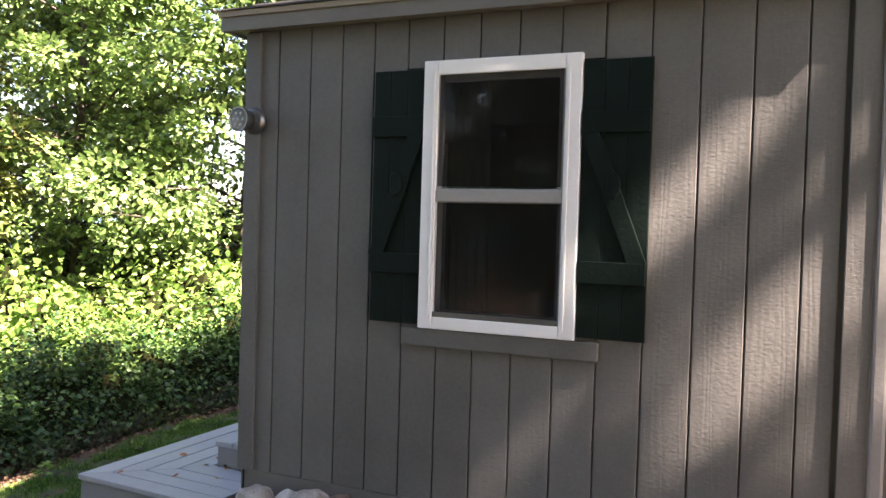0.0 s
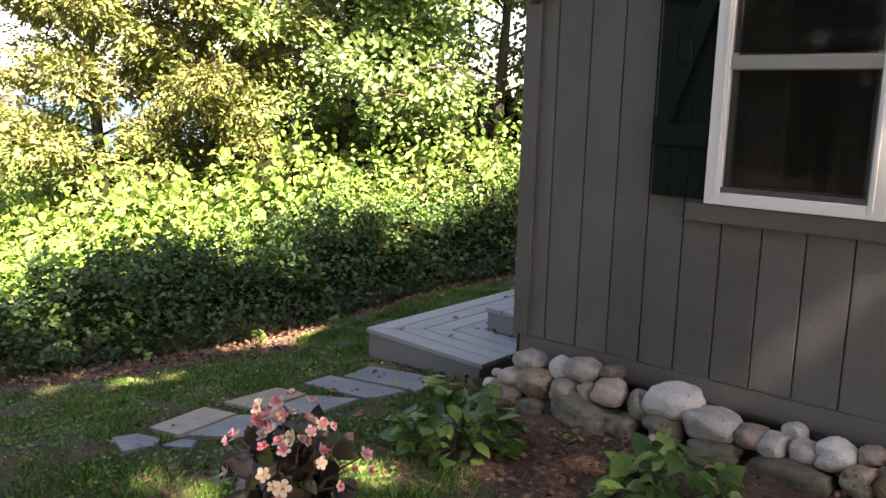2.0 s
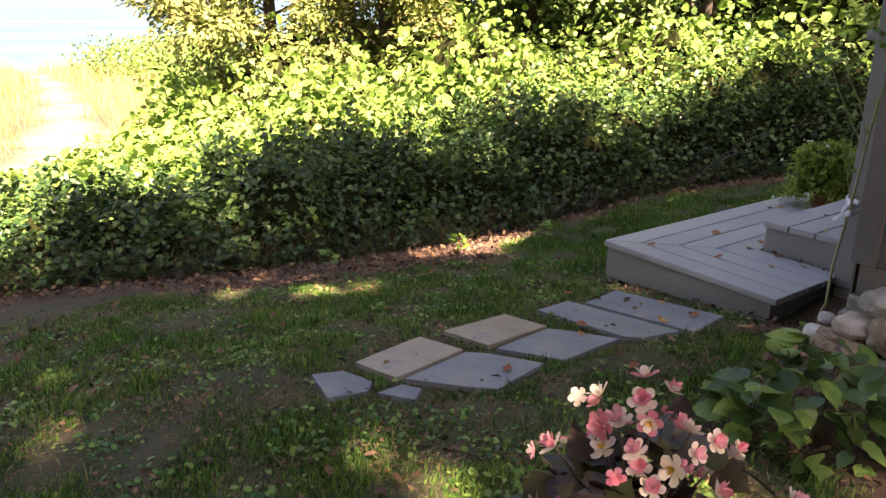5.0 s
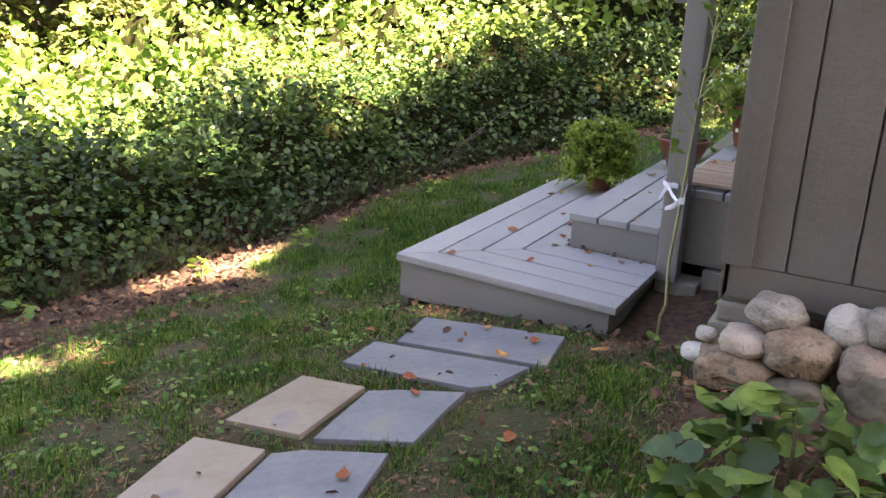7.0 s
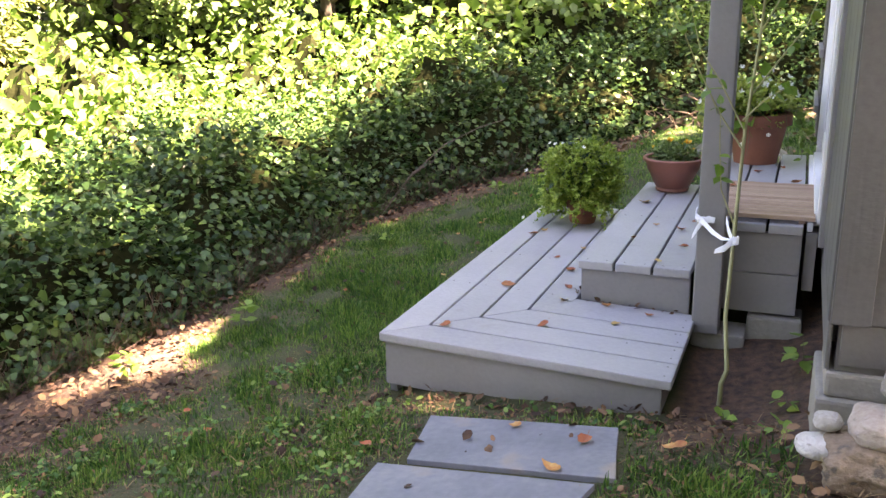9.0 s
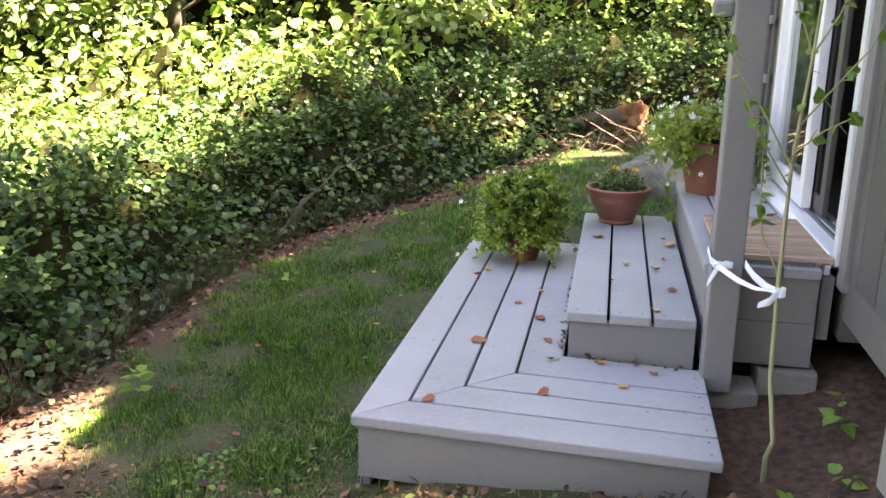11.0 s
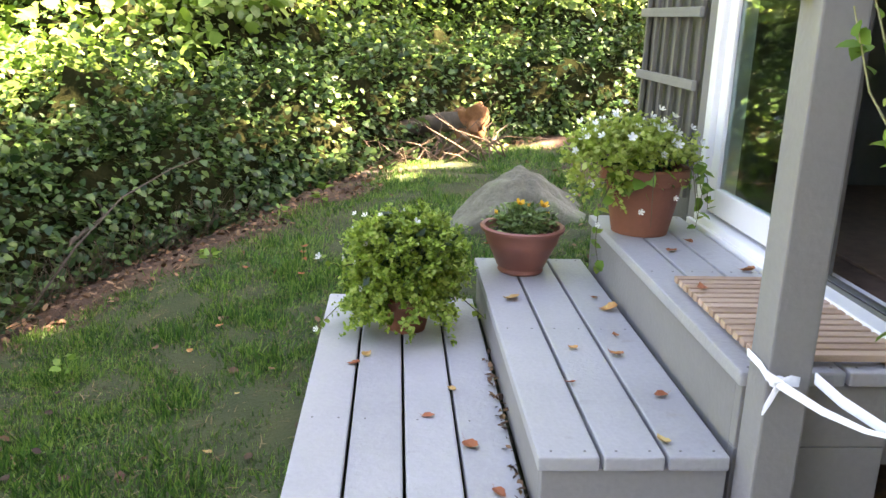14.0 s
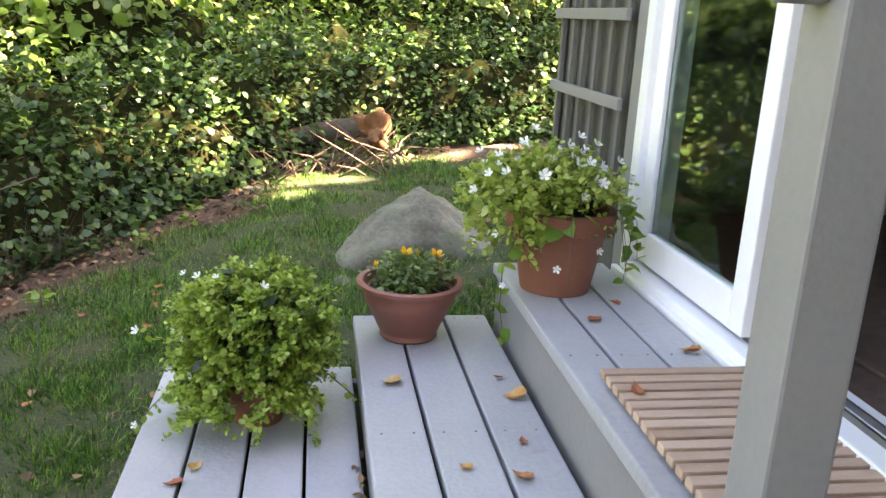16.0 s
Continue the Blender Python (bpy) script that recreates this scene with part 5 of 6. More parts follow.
build_sapling()
ribbon = empty("ribbon_tie", (-0.46, 0.83, 0.585), "white cloth strip tying the sapling to the post", "ribbon")
SAP = (0.155, -0.31, 0.02)
for name, pts, w, tw in (
    ("strip", [(-0.005, -0.004, 0.02), (0.03, -0.03, 0.0), (0.07, -0.11, -0.012), (0.11, -0.2, -0.008), SAP], 0.022, 0.35),
    ("strip", [(0.106, -0.002, 0.012), (0.12, -0.09, 0.0), (0.14, -0.2, 0.0), (0.165, -0.31, 0.015)], 0.026, 0.25),
    ("loop", [(-0.004, 0.1, 0.03), (-0.006, 0.03, 0.03), (-0.005, -0.004, 0.02), (0.02, -0.008, 0.008)], 0.018, 0.1),
    ("tail", [(0.02, -0.012, 0.0), (0.005, -0.02, -0.025), (-0.01, -0.022, -0.055)], 0.03, 0.4),
    ("tail", [(0.02, -0.012, 0.0), (0.045, -0.016, 0.012), (0.065, -0.012, 0.008)], 0.026, 0.3),
    ("tail", [SAP, (0.13, -0.33, -0.005), (0.1, -0.33, -0.018)], 0.028, 0.5),
    ("loop", [(0.155, -0.325, 0.02), (0.172, -0.318, 0.022), (0.165, -0.295, 0.02)], 0.028, 0.2),
):
    smooth(part(name, ribbon_strip(pts, w, tw), M_RIBBON, ribbon), 80)
knot = part("knot", rock((0.016, 0.013, 0.013), 91, 0.3, 0.1), M_RIBBON, ribbon)
knot.location = (0.02, -0.01, 0.005)


# ---- hedge, vines, trees ----
def bank_height(x, y):
    """Height of the green bank over the ground, from its front edge up to the foot of the trees."""
    d = inside_hedge(x, y)
    d = np.where(d < 2.5, d - 0.07 * (1 + np.sin(3.3 * y + 1.7 * x)) - 0.04 * (1 + np.sin(7.9 * y - 2 * x)), d)
    h = np.interp(d, [-0.05, 0.0, 0.15, 0.4, 0.8, 1.3, 2.2, 3.5, 6.0, 10.0], [0, 0.12, 0.42, 0.66, 0.82, 0.92, 1.2, 1.65, 2.1, 2.6])
    fade = np.interp(y, [-4.6, -2.9, -2.2, -1.6, 0.5, 7, 12], [0.1, 0.3, 0.6, 0.92, 1.0, 1.08, 1.3]) * np.where(d > 1.4, np.interp(y + 0.35 * (x + 4), [-4.2, -2.2, 0.0, 2.5], [0.05, 0.25, 0.75, 1.0]), 1.0)
    lump = 1 + 0.13 * np.sin(2.3 * y + 1.1 * x) + 0.12 * np.sin(4.7 * y - 2 * x + 1) + 0.09 * np.sin(9 * y + 6 * x) + 0.10 * np.sin(12.1 * y + 3 * np.sin(5 * x)) * np.sin(10.7 * x + 2 * np.sin(4 * y))
    return h * fade * lump


def scatter_bank(name, n, lo, hi, size, shape, faces, mat, seed, parent, near=0.35, droop=0.5, clump=8.0, gap=0.85):
    g = np.random.default_rng(seed)
    xs, ys, have = [], [], 0
    while have < n:
        x, y = g.uniform(-14, 5.5, 400000), g.uniform(-6.5, 13, 400000)
        d = inside_hedge(x, y)
        weight = np.clip(6.5 / np.hypot(x - 0.5, y + 0.5), 0.15, 1) ** 1.3
        keep = (d > lo) & (d < hi) & (g.random(400000) < weight) & ~((x > -0.2) & (y < 6))
        xs.append(x[keep])
        ys.append(y[keep])
        have += keep.sum()
    x, y = np.concatenate(xs)[:n], np.concatenate(ys)[:n]
    e = 0.06
    h = bank_height(x, y)
    gx = (bank_height(x + e, y) - bank_height(x - e, y)) / (2 * e)
    gy = (bank_height(x, y + e) - bank_height(x, y - e)) / (2 * e)
    nrm = np.stack([-gx, -gy, np.full(len(x), 0.6)], 1)
    nrm /= np.linalg.norm(nrm, axis=1, keepdims=True)
    depth = g.random(len(x)) ** 1.6
    z = ground(x, y) + h * (1 - near * depth) + g.normal(size=len(x)) * 0.05
    steep = np.hypot(gx, gy)
    fall = np.where(steep > 0.7, g.random(len(x)), 0.0)
    z -= fall * h * 0.85
    p = np.stack([x, y, z], 1) + nrm * g.uniform(-0.05, 0.10, (len(x), 1))
    p[:, 2] = np.maximum(p[:, 2], ground(p[:, 0], p[:, 1]) + 0.02)
    hollow = np.sin(clump * (p[:, 0] + 0.22 * np.sin(7 * p[:, 2]))) * np.sin(clump * 0.93 * (p[:, 1] + 0.2 * np.sin(6 * p[:, 0] + 5 * p[:, 2]))) * np.sin(clump * (p[:, 2] * 1.2 + 0.15 * np.sin(8 * p[:, 1])) + 0.6)
    keep = g.random(len(x)) > np.clip((np.abs(hollow) - 0.25) * 2.2, 0, gap)
    p, nrm, x = p[keep], nrm[keep], x[keep]
    return bulk(name, shape, faces, p, g.uniform(0.6, 1.35, len(x)) * size, hang(len(x), nrm, droop, 0.55, g), mat, parent)


# a dark sheet under the leaves, painted as the shade inside the bank
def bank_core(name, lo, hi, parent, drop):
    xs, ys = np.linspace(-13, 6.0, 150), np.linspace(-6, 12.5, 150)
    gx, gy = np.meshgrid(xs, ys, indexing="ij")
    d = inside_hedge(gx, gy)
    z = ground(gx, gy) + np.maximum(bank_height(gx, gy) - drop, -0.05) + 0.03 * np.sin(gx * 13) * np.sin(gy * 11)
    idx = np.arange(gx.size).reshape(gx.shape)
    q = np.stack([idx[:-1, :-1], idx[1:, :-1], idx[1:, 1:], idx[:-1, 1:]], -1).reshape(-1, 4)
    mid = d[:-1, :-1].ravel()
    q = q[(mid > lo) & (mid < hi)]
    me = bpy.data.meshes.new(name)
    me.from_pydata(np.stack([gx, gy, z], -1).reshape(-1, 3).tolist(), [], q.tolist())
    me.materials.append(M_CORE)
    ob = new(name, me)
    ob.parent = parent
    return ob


hedge = empty("hedge", (-3.4, 1.0, -0.3), "dense dark green hedge in shade along the lawn", "hedge")
inv = Matrix.Translation((3.4, -1.0, 0.3))
vines = empty("vine_bank", (-6, 3, -0.6), "sunlit bank of large-leaved climbing vines", "vines")
for ob, par in ((bank_core("shade_core", 0.06, 1.7, hedge, 0.3), hedge), (bank_core("vine_shade_core", 1.6, 12, vines, 0.6), vines),
                (scatter_bank("foliage", 146000, -0.02, 2.3, 0.052, IVY, OVAL_FACES, M_HEDGE, 41, hedge, 0.35, 0.6), hedge),
                (scatter_bank("foliage", 56000, 2.4, 8.0, 0.135, BROAD, LEAF_FACES, M_VINE, 42, vines, 0.4, 1.1, 4.5, 0.5), vines),
                (scatter_bank("small_foliage", 42000, 1.75, 5.0, 0.08, SMALL, SMALL_FACES, M_VINE, 43, vines, 0.35, 0.7, 6.0, 0.5), vines)):
    ob.matrix_parent_inverse = Matrix.Translation(-par.location)


def build_tree(name, x, y, height, spread, n, size, mat, shape, faces, seed, label, low=0.12, cone=0.0, lean=(0, 0), trunk_r=0.14, droop=0.35, z=None):
    """A tapered trunk, limbs, and a crown of leaf clumps along the limbs."""
    g = np.random.default_rng(seed)
    z0 = float(ground(x, y)) - 0.05 if z is None else z
    t = empty(name, (x, y, z0), label, "tree")
    trunk = [(lean[0] * f * f + 0.06 * math.sin(5 * f + seed), lean[1] * f * f + 0.06 * math.cos(4 * f + seed), height * 0.9 * f) for f in np.linspace(0, 1, 8)]
    part("trunk", tube(trunk, list(np.linspace(trunk_r, 0.02, 8)), 9), M_BARK, t)
    places, outs = [], []
    count = 38
    for k in range(count):
        f = low + (0.97 - low) * (k + g.random()) / count
        i = min(int(f * 7), 6)
        base = Vector(trunk[i]).lerp(Vector(trunk[i + 1]), f * 7 - i)
        a = k * 2.4 + g.normal() * 0.4
        reach = spread * ((1 - f) * cone + (1 - cone) * (0.45 + 0.55 * math.sin(math.pi * min(1, f * 0.9 + 0.12)))) * g.uniform(0.7, 1.15)
        tip = base + Vector((reach * math.cos(a), reach * math.sin(a), reach * (g.uniform(0.05, 0.45) + 0.5 * cone)))
        midp = base.lerp(tip, 0.5) + Vector((0, 0, reach * 0.08))
        part("limb", tube([base, midp, tip], [0.035 * (1 - 0.6 * f), 0.02, 0.006], 5), M_BARK, t)
        clumps = max(3, int(5 * reach / spread + 2))
        for c in range(clumps):
            u = 0.3 + 0.75 * (c + g.random()) / clumps
            centre = np.array(base.lerp(tip, min(u, 1.05))) + g.normal(size=3) * 0.07 * spread
            m = max(4, n // (count * clumps))
            d = g.normal(size=(m, 3))
            d /= np.linalg.norm(d, axis=1, keepdims=True)
            rad = spread * g.uniform(0.13, 0.25)
            places.append(centre + d * np.array((1, 1, 0.55)) * rad * g.uniform(0.55, 1.0, (m, 1)))
            outs.append(d + np.array((math.cos(a), math.sin(a), 0.2)) * 0.6)
    p, o = np.concatenate(places), np.concatenate(outs)
    bulk("crown", shape, faces, p, g.uniform(0.6, 1.3, len(p)) * size, hang(len(p), o, droop, 0.45, g), mat, t)
    return t


SPRAY = [(0, 0, 0), (0.35, 0.16, 0.05), (0.3, -0.14, 0.03), (0.7, 0.2, 0.0), (0.66, -0.18, -0.02), (1.0, 0.03, -0.06), (0.5, 0.0, 0.03)]
SPRAY_FACES = [(0, 6, 1), (0, 2, 6), (6, 5, 3), (6, 4, 5)]
build_tree("cedar_tree", -11.2, 3.1, 8.0, 2.3, 30000, 0.17, M_CEDAR, SPRAY, SPRAY_FACES, 51, "tall sunlit cedar at the edge of the bluff", 0.05, 0.45)
build_tree("cedar_tree", -9.7, 4.4, 8.5, 2.1, 30000, 0.17, M_CEDAR, SPRAY, SPRAY_FACES, 52, "tall sunlit cedar at the edge of the bluff", 0.05, 0.5)
build_tree("leafy_tree", -8.5, 6.5, 8.8, 2.5, 31000, 0.105, M_LEAF, OVAL, OVAL_FACES, 53, "broad green leafy tree beside the cedars", 0.12, 0.1, (0.3, -0.4))
build_tree("leafy_tree", -6.4, 8.2, 9.0, 3.0, 32000, 0.11, M_LEAF, OVAL, OVAL_FACES, 54, "broad green leafy tree behind the vines", 0.08, 0.0, (0.4, -0.3))
build_tree("leafy_tree", -3.8, 9.3, 9.0, 3.0, 30000, 0.11, M_LEAF, OVAL, OVAL_FACES, 55, "broad green leafy tree behind the vines", 0.08, 0.0, (0.3, -0.3))
build_tree("leafy_tree", -11.0, 8.0, 10.0, 3.4, 15000, 0.18, M_LEAF, OVAL, OVAL_FACES, 56, "broad green leafy tree at the back", 0.05)
build_tree("leafy_tree", -0.6, 10.5, 9.0, 3.2, 13000, 0.17, M_LEAF, OVAL, OVAL_FACES, 57, "broad green leafy tree behind the house", 0.06)
build_tree("leafy_tree", 3.0, 11.0, 9.0, 3.2, 3500, 0.16, M_LEAF, LEAF, LEAF_FACES, 58, "broad green leafy tree behind the house", 0.06)

for k, (x, y) in enumerate(((-6.5, -10.0), (-1.5, -10.5), (3.2, -9.8), (7.8, -10.3))):
    build_tree("leafy_tree", x, y, 11.0, 3.9, 8000, 0.40, M_LEAF, SMALL, SMALL_FACES, 100 + k, "broad leafy tree across the garden", 0.04)


# the tall trees behind the walker, whose crowns shade the lawn
GAPS = [(-3.08, 0.62, 0.3), (-3.2, 0.3, 0.15), (-2.98, 1.04, 0.16), (-2.68, 1.0, 0.1), (-2.81, 1.77, 0.12), (-2.76, 2.2, 0.1), (-2.9, 2.45, 0.08), (-2.33, -0.82, 0.03), (-1.98, -0.08, 0.0), (-2.59, -1.05, 0.12), (-1.77, -1.34, 0.02), (-3.03, -1.46, 0.08), (-2.72, -0.96, 0.06), (-4.6, 1.8, 0.1), (-4.4, 3.0, 0.08), (-0.23, -2.07, 0.05), (-0.38, -2.75, 0.03), (-1.23, -2.57, -0.02), (-1.03, -2.88, -0.04), (0.25, -1.44, 0.04), (0.87, -0.82, 0.08), (0.46, -1.14, 0.03), (-0.92, 5.45, 0.14), (-1.2, 5.07, 0.1), (-0.07, 5.86, 0.12), (-0.6, 6.0, 0.12), (-1.24, 0.2, 0.03), (-0.62, 0.42, 0.05)]


WALL_GAPS = [(2.51, 2.36, 0.1), (2.35, 2.17, 0.06), (2.85, 2.54, 0.05), (2.99, 2.74, 0.06), (2.42, 2.0, 0.06), (2.32, 1.95, 0.03), (2.74, 2.36, 0.05), (2.63, 1.58, 0.04), (2.55, 1.43, 0.05), (2.48, 1.28, 0.05), (2.4, 1.13, 0.03), (2.32, 0.98, 0.04), (2.82, 1.42, 0.02), (2.77, 1.26, 0.03), (2.68, 0.89, 0.03), (1.01, 1.2, 0.015), (0.95, 1.06, 0.01), (0.9, 0.92, 0.005), (1.5, 1.2, 0.01), (1.44, 1.03, 0.02), (0.2, 1.0, -0.005), (0.3, 1.16, -0.01), (2.02, 1.2, 0.01), (1.97, 1.07, 0.015)]


def gap_in_crown(p):
    """Leaves that would shade the sunny spots on the ground are thinned out."""
    hit = np.zeros(len(p), bool)
    for x, y, r in GAPS:
        f = (p[:, 2] - float(ground(x, y))) / TO_SUN.z
        hit |= np.hypot(p[:, 0] - TO_SUN.x * f - x, p[:, 1] - TO_SUN.y * f - y) < r + 0.11
    for x, z, r in WALL_GAPS:
        f = (p[:, 2] - z) / TO_SUN.z
        hit |= np.hypot(p[:, 0] - TO_SUN.x * f - x, p[:, 1] - TO_SUN.y * f) < r + 0.055
    return hit


def shade_tree(x, y, centre, radii, n, seed, size=0.22):
    g = np.random.default_rng(seed)
    z0 = float(ground(x, y))
    t = empty("shade_tree", (x, y, z0), "tall spreading tree that shades the garden", "tree")
    c = Vector(centre) - Vector((x, y, z0))
    part("trunk", tube([(0, 0, -0.1), (0.1, 0.05, 2.5), tuple(c * 0.7), tuple(c)], [0.3, 0.24, 0.16, 0.05], 10), M_BARK, t)
    places, outs = [], []
    for k in range(60):
        d = g.normal(size=3)
        d /= np.linalg.norm(d)
        q = np.array(c) + d * np.array(radii) * g.random() ** 0.45
        knee = (np.array(c) * 0.8 + q) / 1.8
        along = np.concatenate([np.array(c) * 0.75 + (knee - np.array(c) * 0.75) * np.linspace(0, 1, 9)[:, None], knee + (q - knee) * np.linspace(0, 1, 9)[:, None]])
        if not gap_in_crown(along + np.array((x, y, z0))).any():
            part("limb", tube([tuple(c * 0.75), tuple(knee), tuple(q)], [0.07, 0.04, 0.01], 5), M_BARK, t)
        m = n // 60
        e = g.normal(size=(m, 3))
        e /= np.linalg.norm(e, axis=1, keepdims=True)
        places.append(q + e * g.random((m, 1)) ** 0.5 * np.array((1, 1, 0.6)) * g.uniform(0.45, 0.95))
        outs.append(e)
    p, o = np.concatenate(places), np.concatenate(outs)
    keep = ~gap_in_crown(p + np.array((x, y, z0)))
    p, o = p[keep], o[keep]
    bulk("crown", SMALL, SMALL_FACES, p, g.uniform(0.7, 1.3, len(p)) * size, hang(len(p), o, 0.3, 0.5, g), M_LEAF, t)


shade_tree(9.0, -5.5, (6.0, -4.6, 9.0), (5.1, 3.4, 1.8), 22000, 61)
shade_tree(9.5, 0.5, (6.4, -0.6, 9.2), (4.6, 3.2, 1.6), 20000, 62)
shade_tree(8.5, 5.5, (5.5, 3.4, 8.6), (3.7, 3.4, 1.6), 11500, 63)

# ---- stump and brush at the end of the lawn ----
stump = empty("fallen_log", (-0.85, 6.0, 0.42), "sunlit broken log end among brush", "log")
smooth(part("log", tube([(-0.62, 0.2, -0.06), (-0.3, 0.12, 0.02), (-0.02, 0.04, 0.08), (0.17, -0.02, 0.1)], [0.06, 0.07, 0.085, 0.08], 14), M_BARK, stump), 50)
broken = smooth(part("broken_end", rock((0.11, 0.08, 0.135), 95, 0.75, 0.3, 4), M_LOG, stump, "orange splintered wood"), 60)
broken.location = (0.2, -0.05, 0.09)
cut = empty("cut_stump", (-1.42, 5.4, 0.05), "low sawn tree stump at the hedge", "stump")
smooth(part("log", tube([(0, 0, -0.05), (0, 0, 0.13)], [0.13, 0.11], 14), M_BARK, cut), 50)
part("sawn_face", lathe([(0.001, 0.13), (0.105, 0.13), (0.10, 0.136), (0.001, 0.137)], 14), M_BARK, cut)
brush = bmesh.new()
gb = np.random.default_rng(71)
for k in range(80):
    bx, by = gb.uniform(-1.6, -0.35), gb.uniform(5.5, 6.15)
    a, l = gb.uniform(0, 6.28), gb.uniform(0.25, 0.7)
    z = float(ground(bx, by))
    tube([(bx, by, z), (bx + 0.4 * l * math.cos(a), by + 0.3 * l * math.sin(a), z + 0.25 * l), (bx + l * math.cos(a), by + 0.5 * l * math.sin(a), z + l * gb.uniform(0.1, 0.8))], [0.008, 0.006, 0.002], 5, brush)
tagged(part("brush_pile", brush, M_TWIG), "tangle of dry grey twigs at the hedge", "brush", kind="stuff")
for pts, r in (([(-3.22, 3.55, -0.22), (-3.12, 3.68, -0.08), (-3.1, 3.85, 0.04), (-3.0, 4.1, 0.12), (-3.1, 4.3, 0.2)], 0.022), ([(-3.1, 3.3, -0.15), (-2.95, 3.5, 0.1), (-2.8, 3.85, 0.3), (-2.62, 4.2, 0.4), (-2.5, 4.45, 0.43)], 0.008)):
    tagged(part("dead_branch", tube(pts, list(np.linspace(r, r * 0.4, len(pts))), 7), M_BARK), "bare dead branch leaning out of the hedge", "branch")


# ---- grass, litter and fallen leaves ----
def lawn(n, x0, x1, y0, y1, height, seed, name="lawn_grass", dry=False):
    g = np.random.default_rng(seed)
    x, y = g.uniform(x0, x1, n), g.uniform(y0, y1, n)
    cover = 1 - 1.05 * np.maximum(litter(x, y), mulch(x, y))
    patch = np.interp(y, [-1.2, 0.2, 0.8], [0.8, 1.0, 1.15]) + 0.25 * np.sin(1.9 * x + 0.8 * y + np.sin(2.3 * y)) * np.sin(1.3 * y - 0.9 * x + 2) + np.interp(y, [0, 1], [0.3, 0.12]) * np.sin(5.3 * x + 2.6 * y + 1.7 * np.sin(3.1 * y + x))
    keep = (g.random(n) < cover * patch) & (inside_hedge(x, y) < 0) & ~on_slab(x, y)
    keep &= ~((x > -1.5) & (x < 0) & (y > 0.28) & (y < 2.48)) & ~((x > -0.05) & (y > -0.25) & (y < 3.5))
    keep &= ~((x > -1.62) & (x < -0.3) & (y > 0.1) & (y < 0.4)) | (g.random(n) < 0.12)
    keep &= ~((x > -1.5) & (x < 0) & (y > 0.28) & (y < 2.48))
    x, y = x[keep], y[keep]
    p = np.stack([x, y, ground(x, y) - 0.012], 1)
    a = g.uniform(0, 2 * math.pi, len(x))
    tilt = g.normal(size=len(x)) * 1.05
    c, s, ct, st = np.cos(a), np.sin(a), np.cos(tilt), np.sin(tilt)
    rot = np.stack([np.stack([c * ct, -s, c * st], 1), np.stack([s * ct, c, s * st], 1), np.stack([-st, 0 * c, ct], 1)], 1)
    tuft = np.interp(y, [-0.5, 0.8], [0.95, 1.15]) * (0.8 + 0.4 * np.sin(9.1 * x + 3 * y + 2 * np.sin(5 * y)) * np.sin(8.3 * y + 1.5 * np.sin(6 * x)))
    h = g.uniform(0.45, 1.5, len(x)) * height * tuft
    width = g.uniform(0.04, 0.09, len(x))
    ob = bulk(name, [(0, -0.035, 0), (0, 0.035, 0), (0.08, 0.022, 0.55), (0.3, -0.004, 1.0)], [(0, 1, 2), (0, 2, 3)], p, np.stack([h, width, h], 1), rot, M_DRYGRASS if dry else M_GRASS)
    return tagged(ob, "thin uneven lawn grass", "grass", kind="stuff")


lawn(390000, -3.4, 1.0, -3.2, 3.4, 0.041, 81)
lawn(120000, -3.2, 1.3, -3.2, -0.2, 0.046, 86)
lawn(100000, -3.2, 1.0, 3.4, 6.6, 0.041, 82)
lawn(45000, -4.8, 1.5, -4.5, -3.2, 0.047, 83)


def thatch(n, seed):
    g = np.random.default_rng(seed)
    x, y = g.uniform(-3.4, 1.2, n), g.uniform(-3.6, 6.2, n)
    keep = (inside_hedge(x, y) < 0.2) & ~on_slab(x, y) & ~((x > -1.56) & (x < 0) & (y > 0.24) & (y < 2.6)) & ~((x > -0.05) & (y > -0.2))
    keep &= g.random(n) < np.where(y < 0.3, 0.85, 0.4) * (1 - 0.7 * litter(x, y))
    x, y = x[keep], y[keep]
    p = np.stack([x, y, ground(x, y) + g.uniform(0.004, 0.02, len(x))], 1)
    a = g.uniform(0, 2 * math.pi, len(x))
    tilt = 1.35 + g.normal(size=len(x)) * 0.2
    c, s, ct, st = np.cos(a), np.sin(a), np.cos(tilt), np.sin(tilt)
    rot = np.stack([np.stack([c * ct, -s, c * st], 1), np.stack([s * ct, c, s * st], 1), np.stack([-st, 0 * c, ct], 1)], 1)
    h = g.uniform(0.02, 0.07, len(x))
    ob = bulk("dry_thatch", BLADE, BLADE_FACES, p, np.stack([h, 0.05 + 0 * h, h], 1), rot, M_THATCH)
    tagged(ob, "dry straw and clippings lying in the grass", "grass", kind="stuff")


thatch(36000, 88)


def meadow(n, seed):
    g = np.random.default_rng(seed)
    x = -7 - 36 * g.random(n) ** 1.6
    y = -14 + g.random(n) * 30
    keep = (path_sand(x, y) < 0.25) & (inside_hedge(x, y) > 0.5)
    x, y = x[keep], y[keep]
    far = np.interp(x, [-45, -10], [1.6, 1.0])
    p = np.stack([x, y, ground(x, y) - 0.05], 1)
    h = g.uniform(0.45, 1.0, len(x)) * np.interp(x, [-45, -8], [1.3, 0.75])
    rot = turns(len(x), np.array([0, 0, 1.0]), 0.22, g)
    return tagged(bulk("meadow_grass", BLADE, BLADE_FACES, p, np.stack([0.8 * h, 0.22 * far * np.ones(len(x)), 0.75 * h], 1), rot, M_DRYGRASS), "tall dry meadow grass above the sea", "grass", kind="stuff")


meadow(40000, 84)


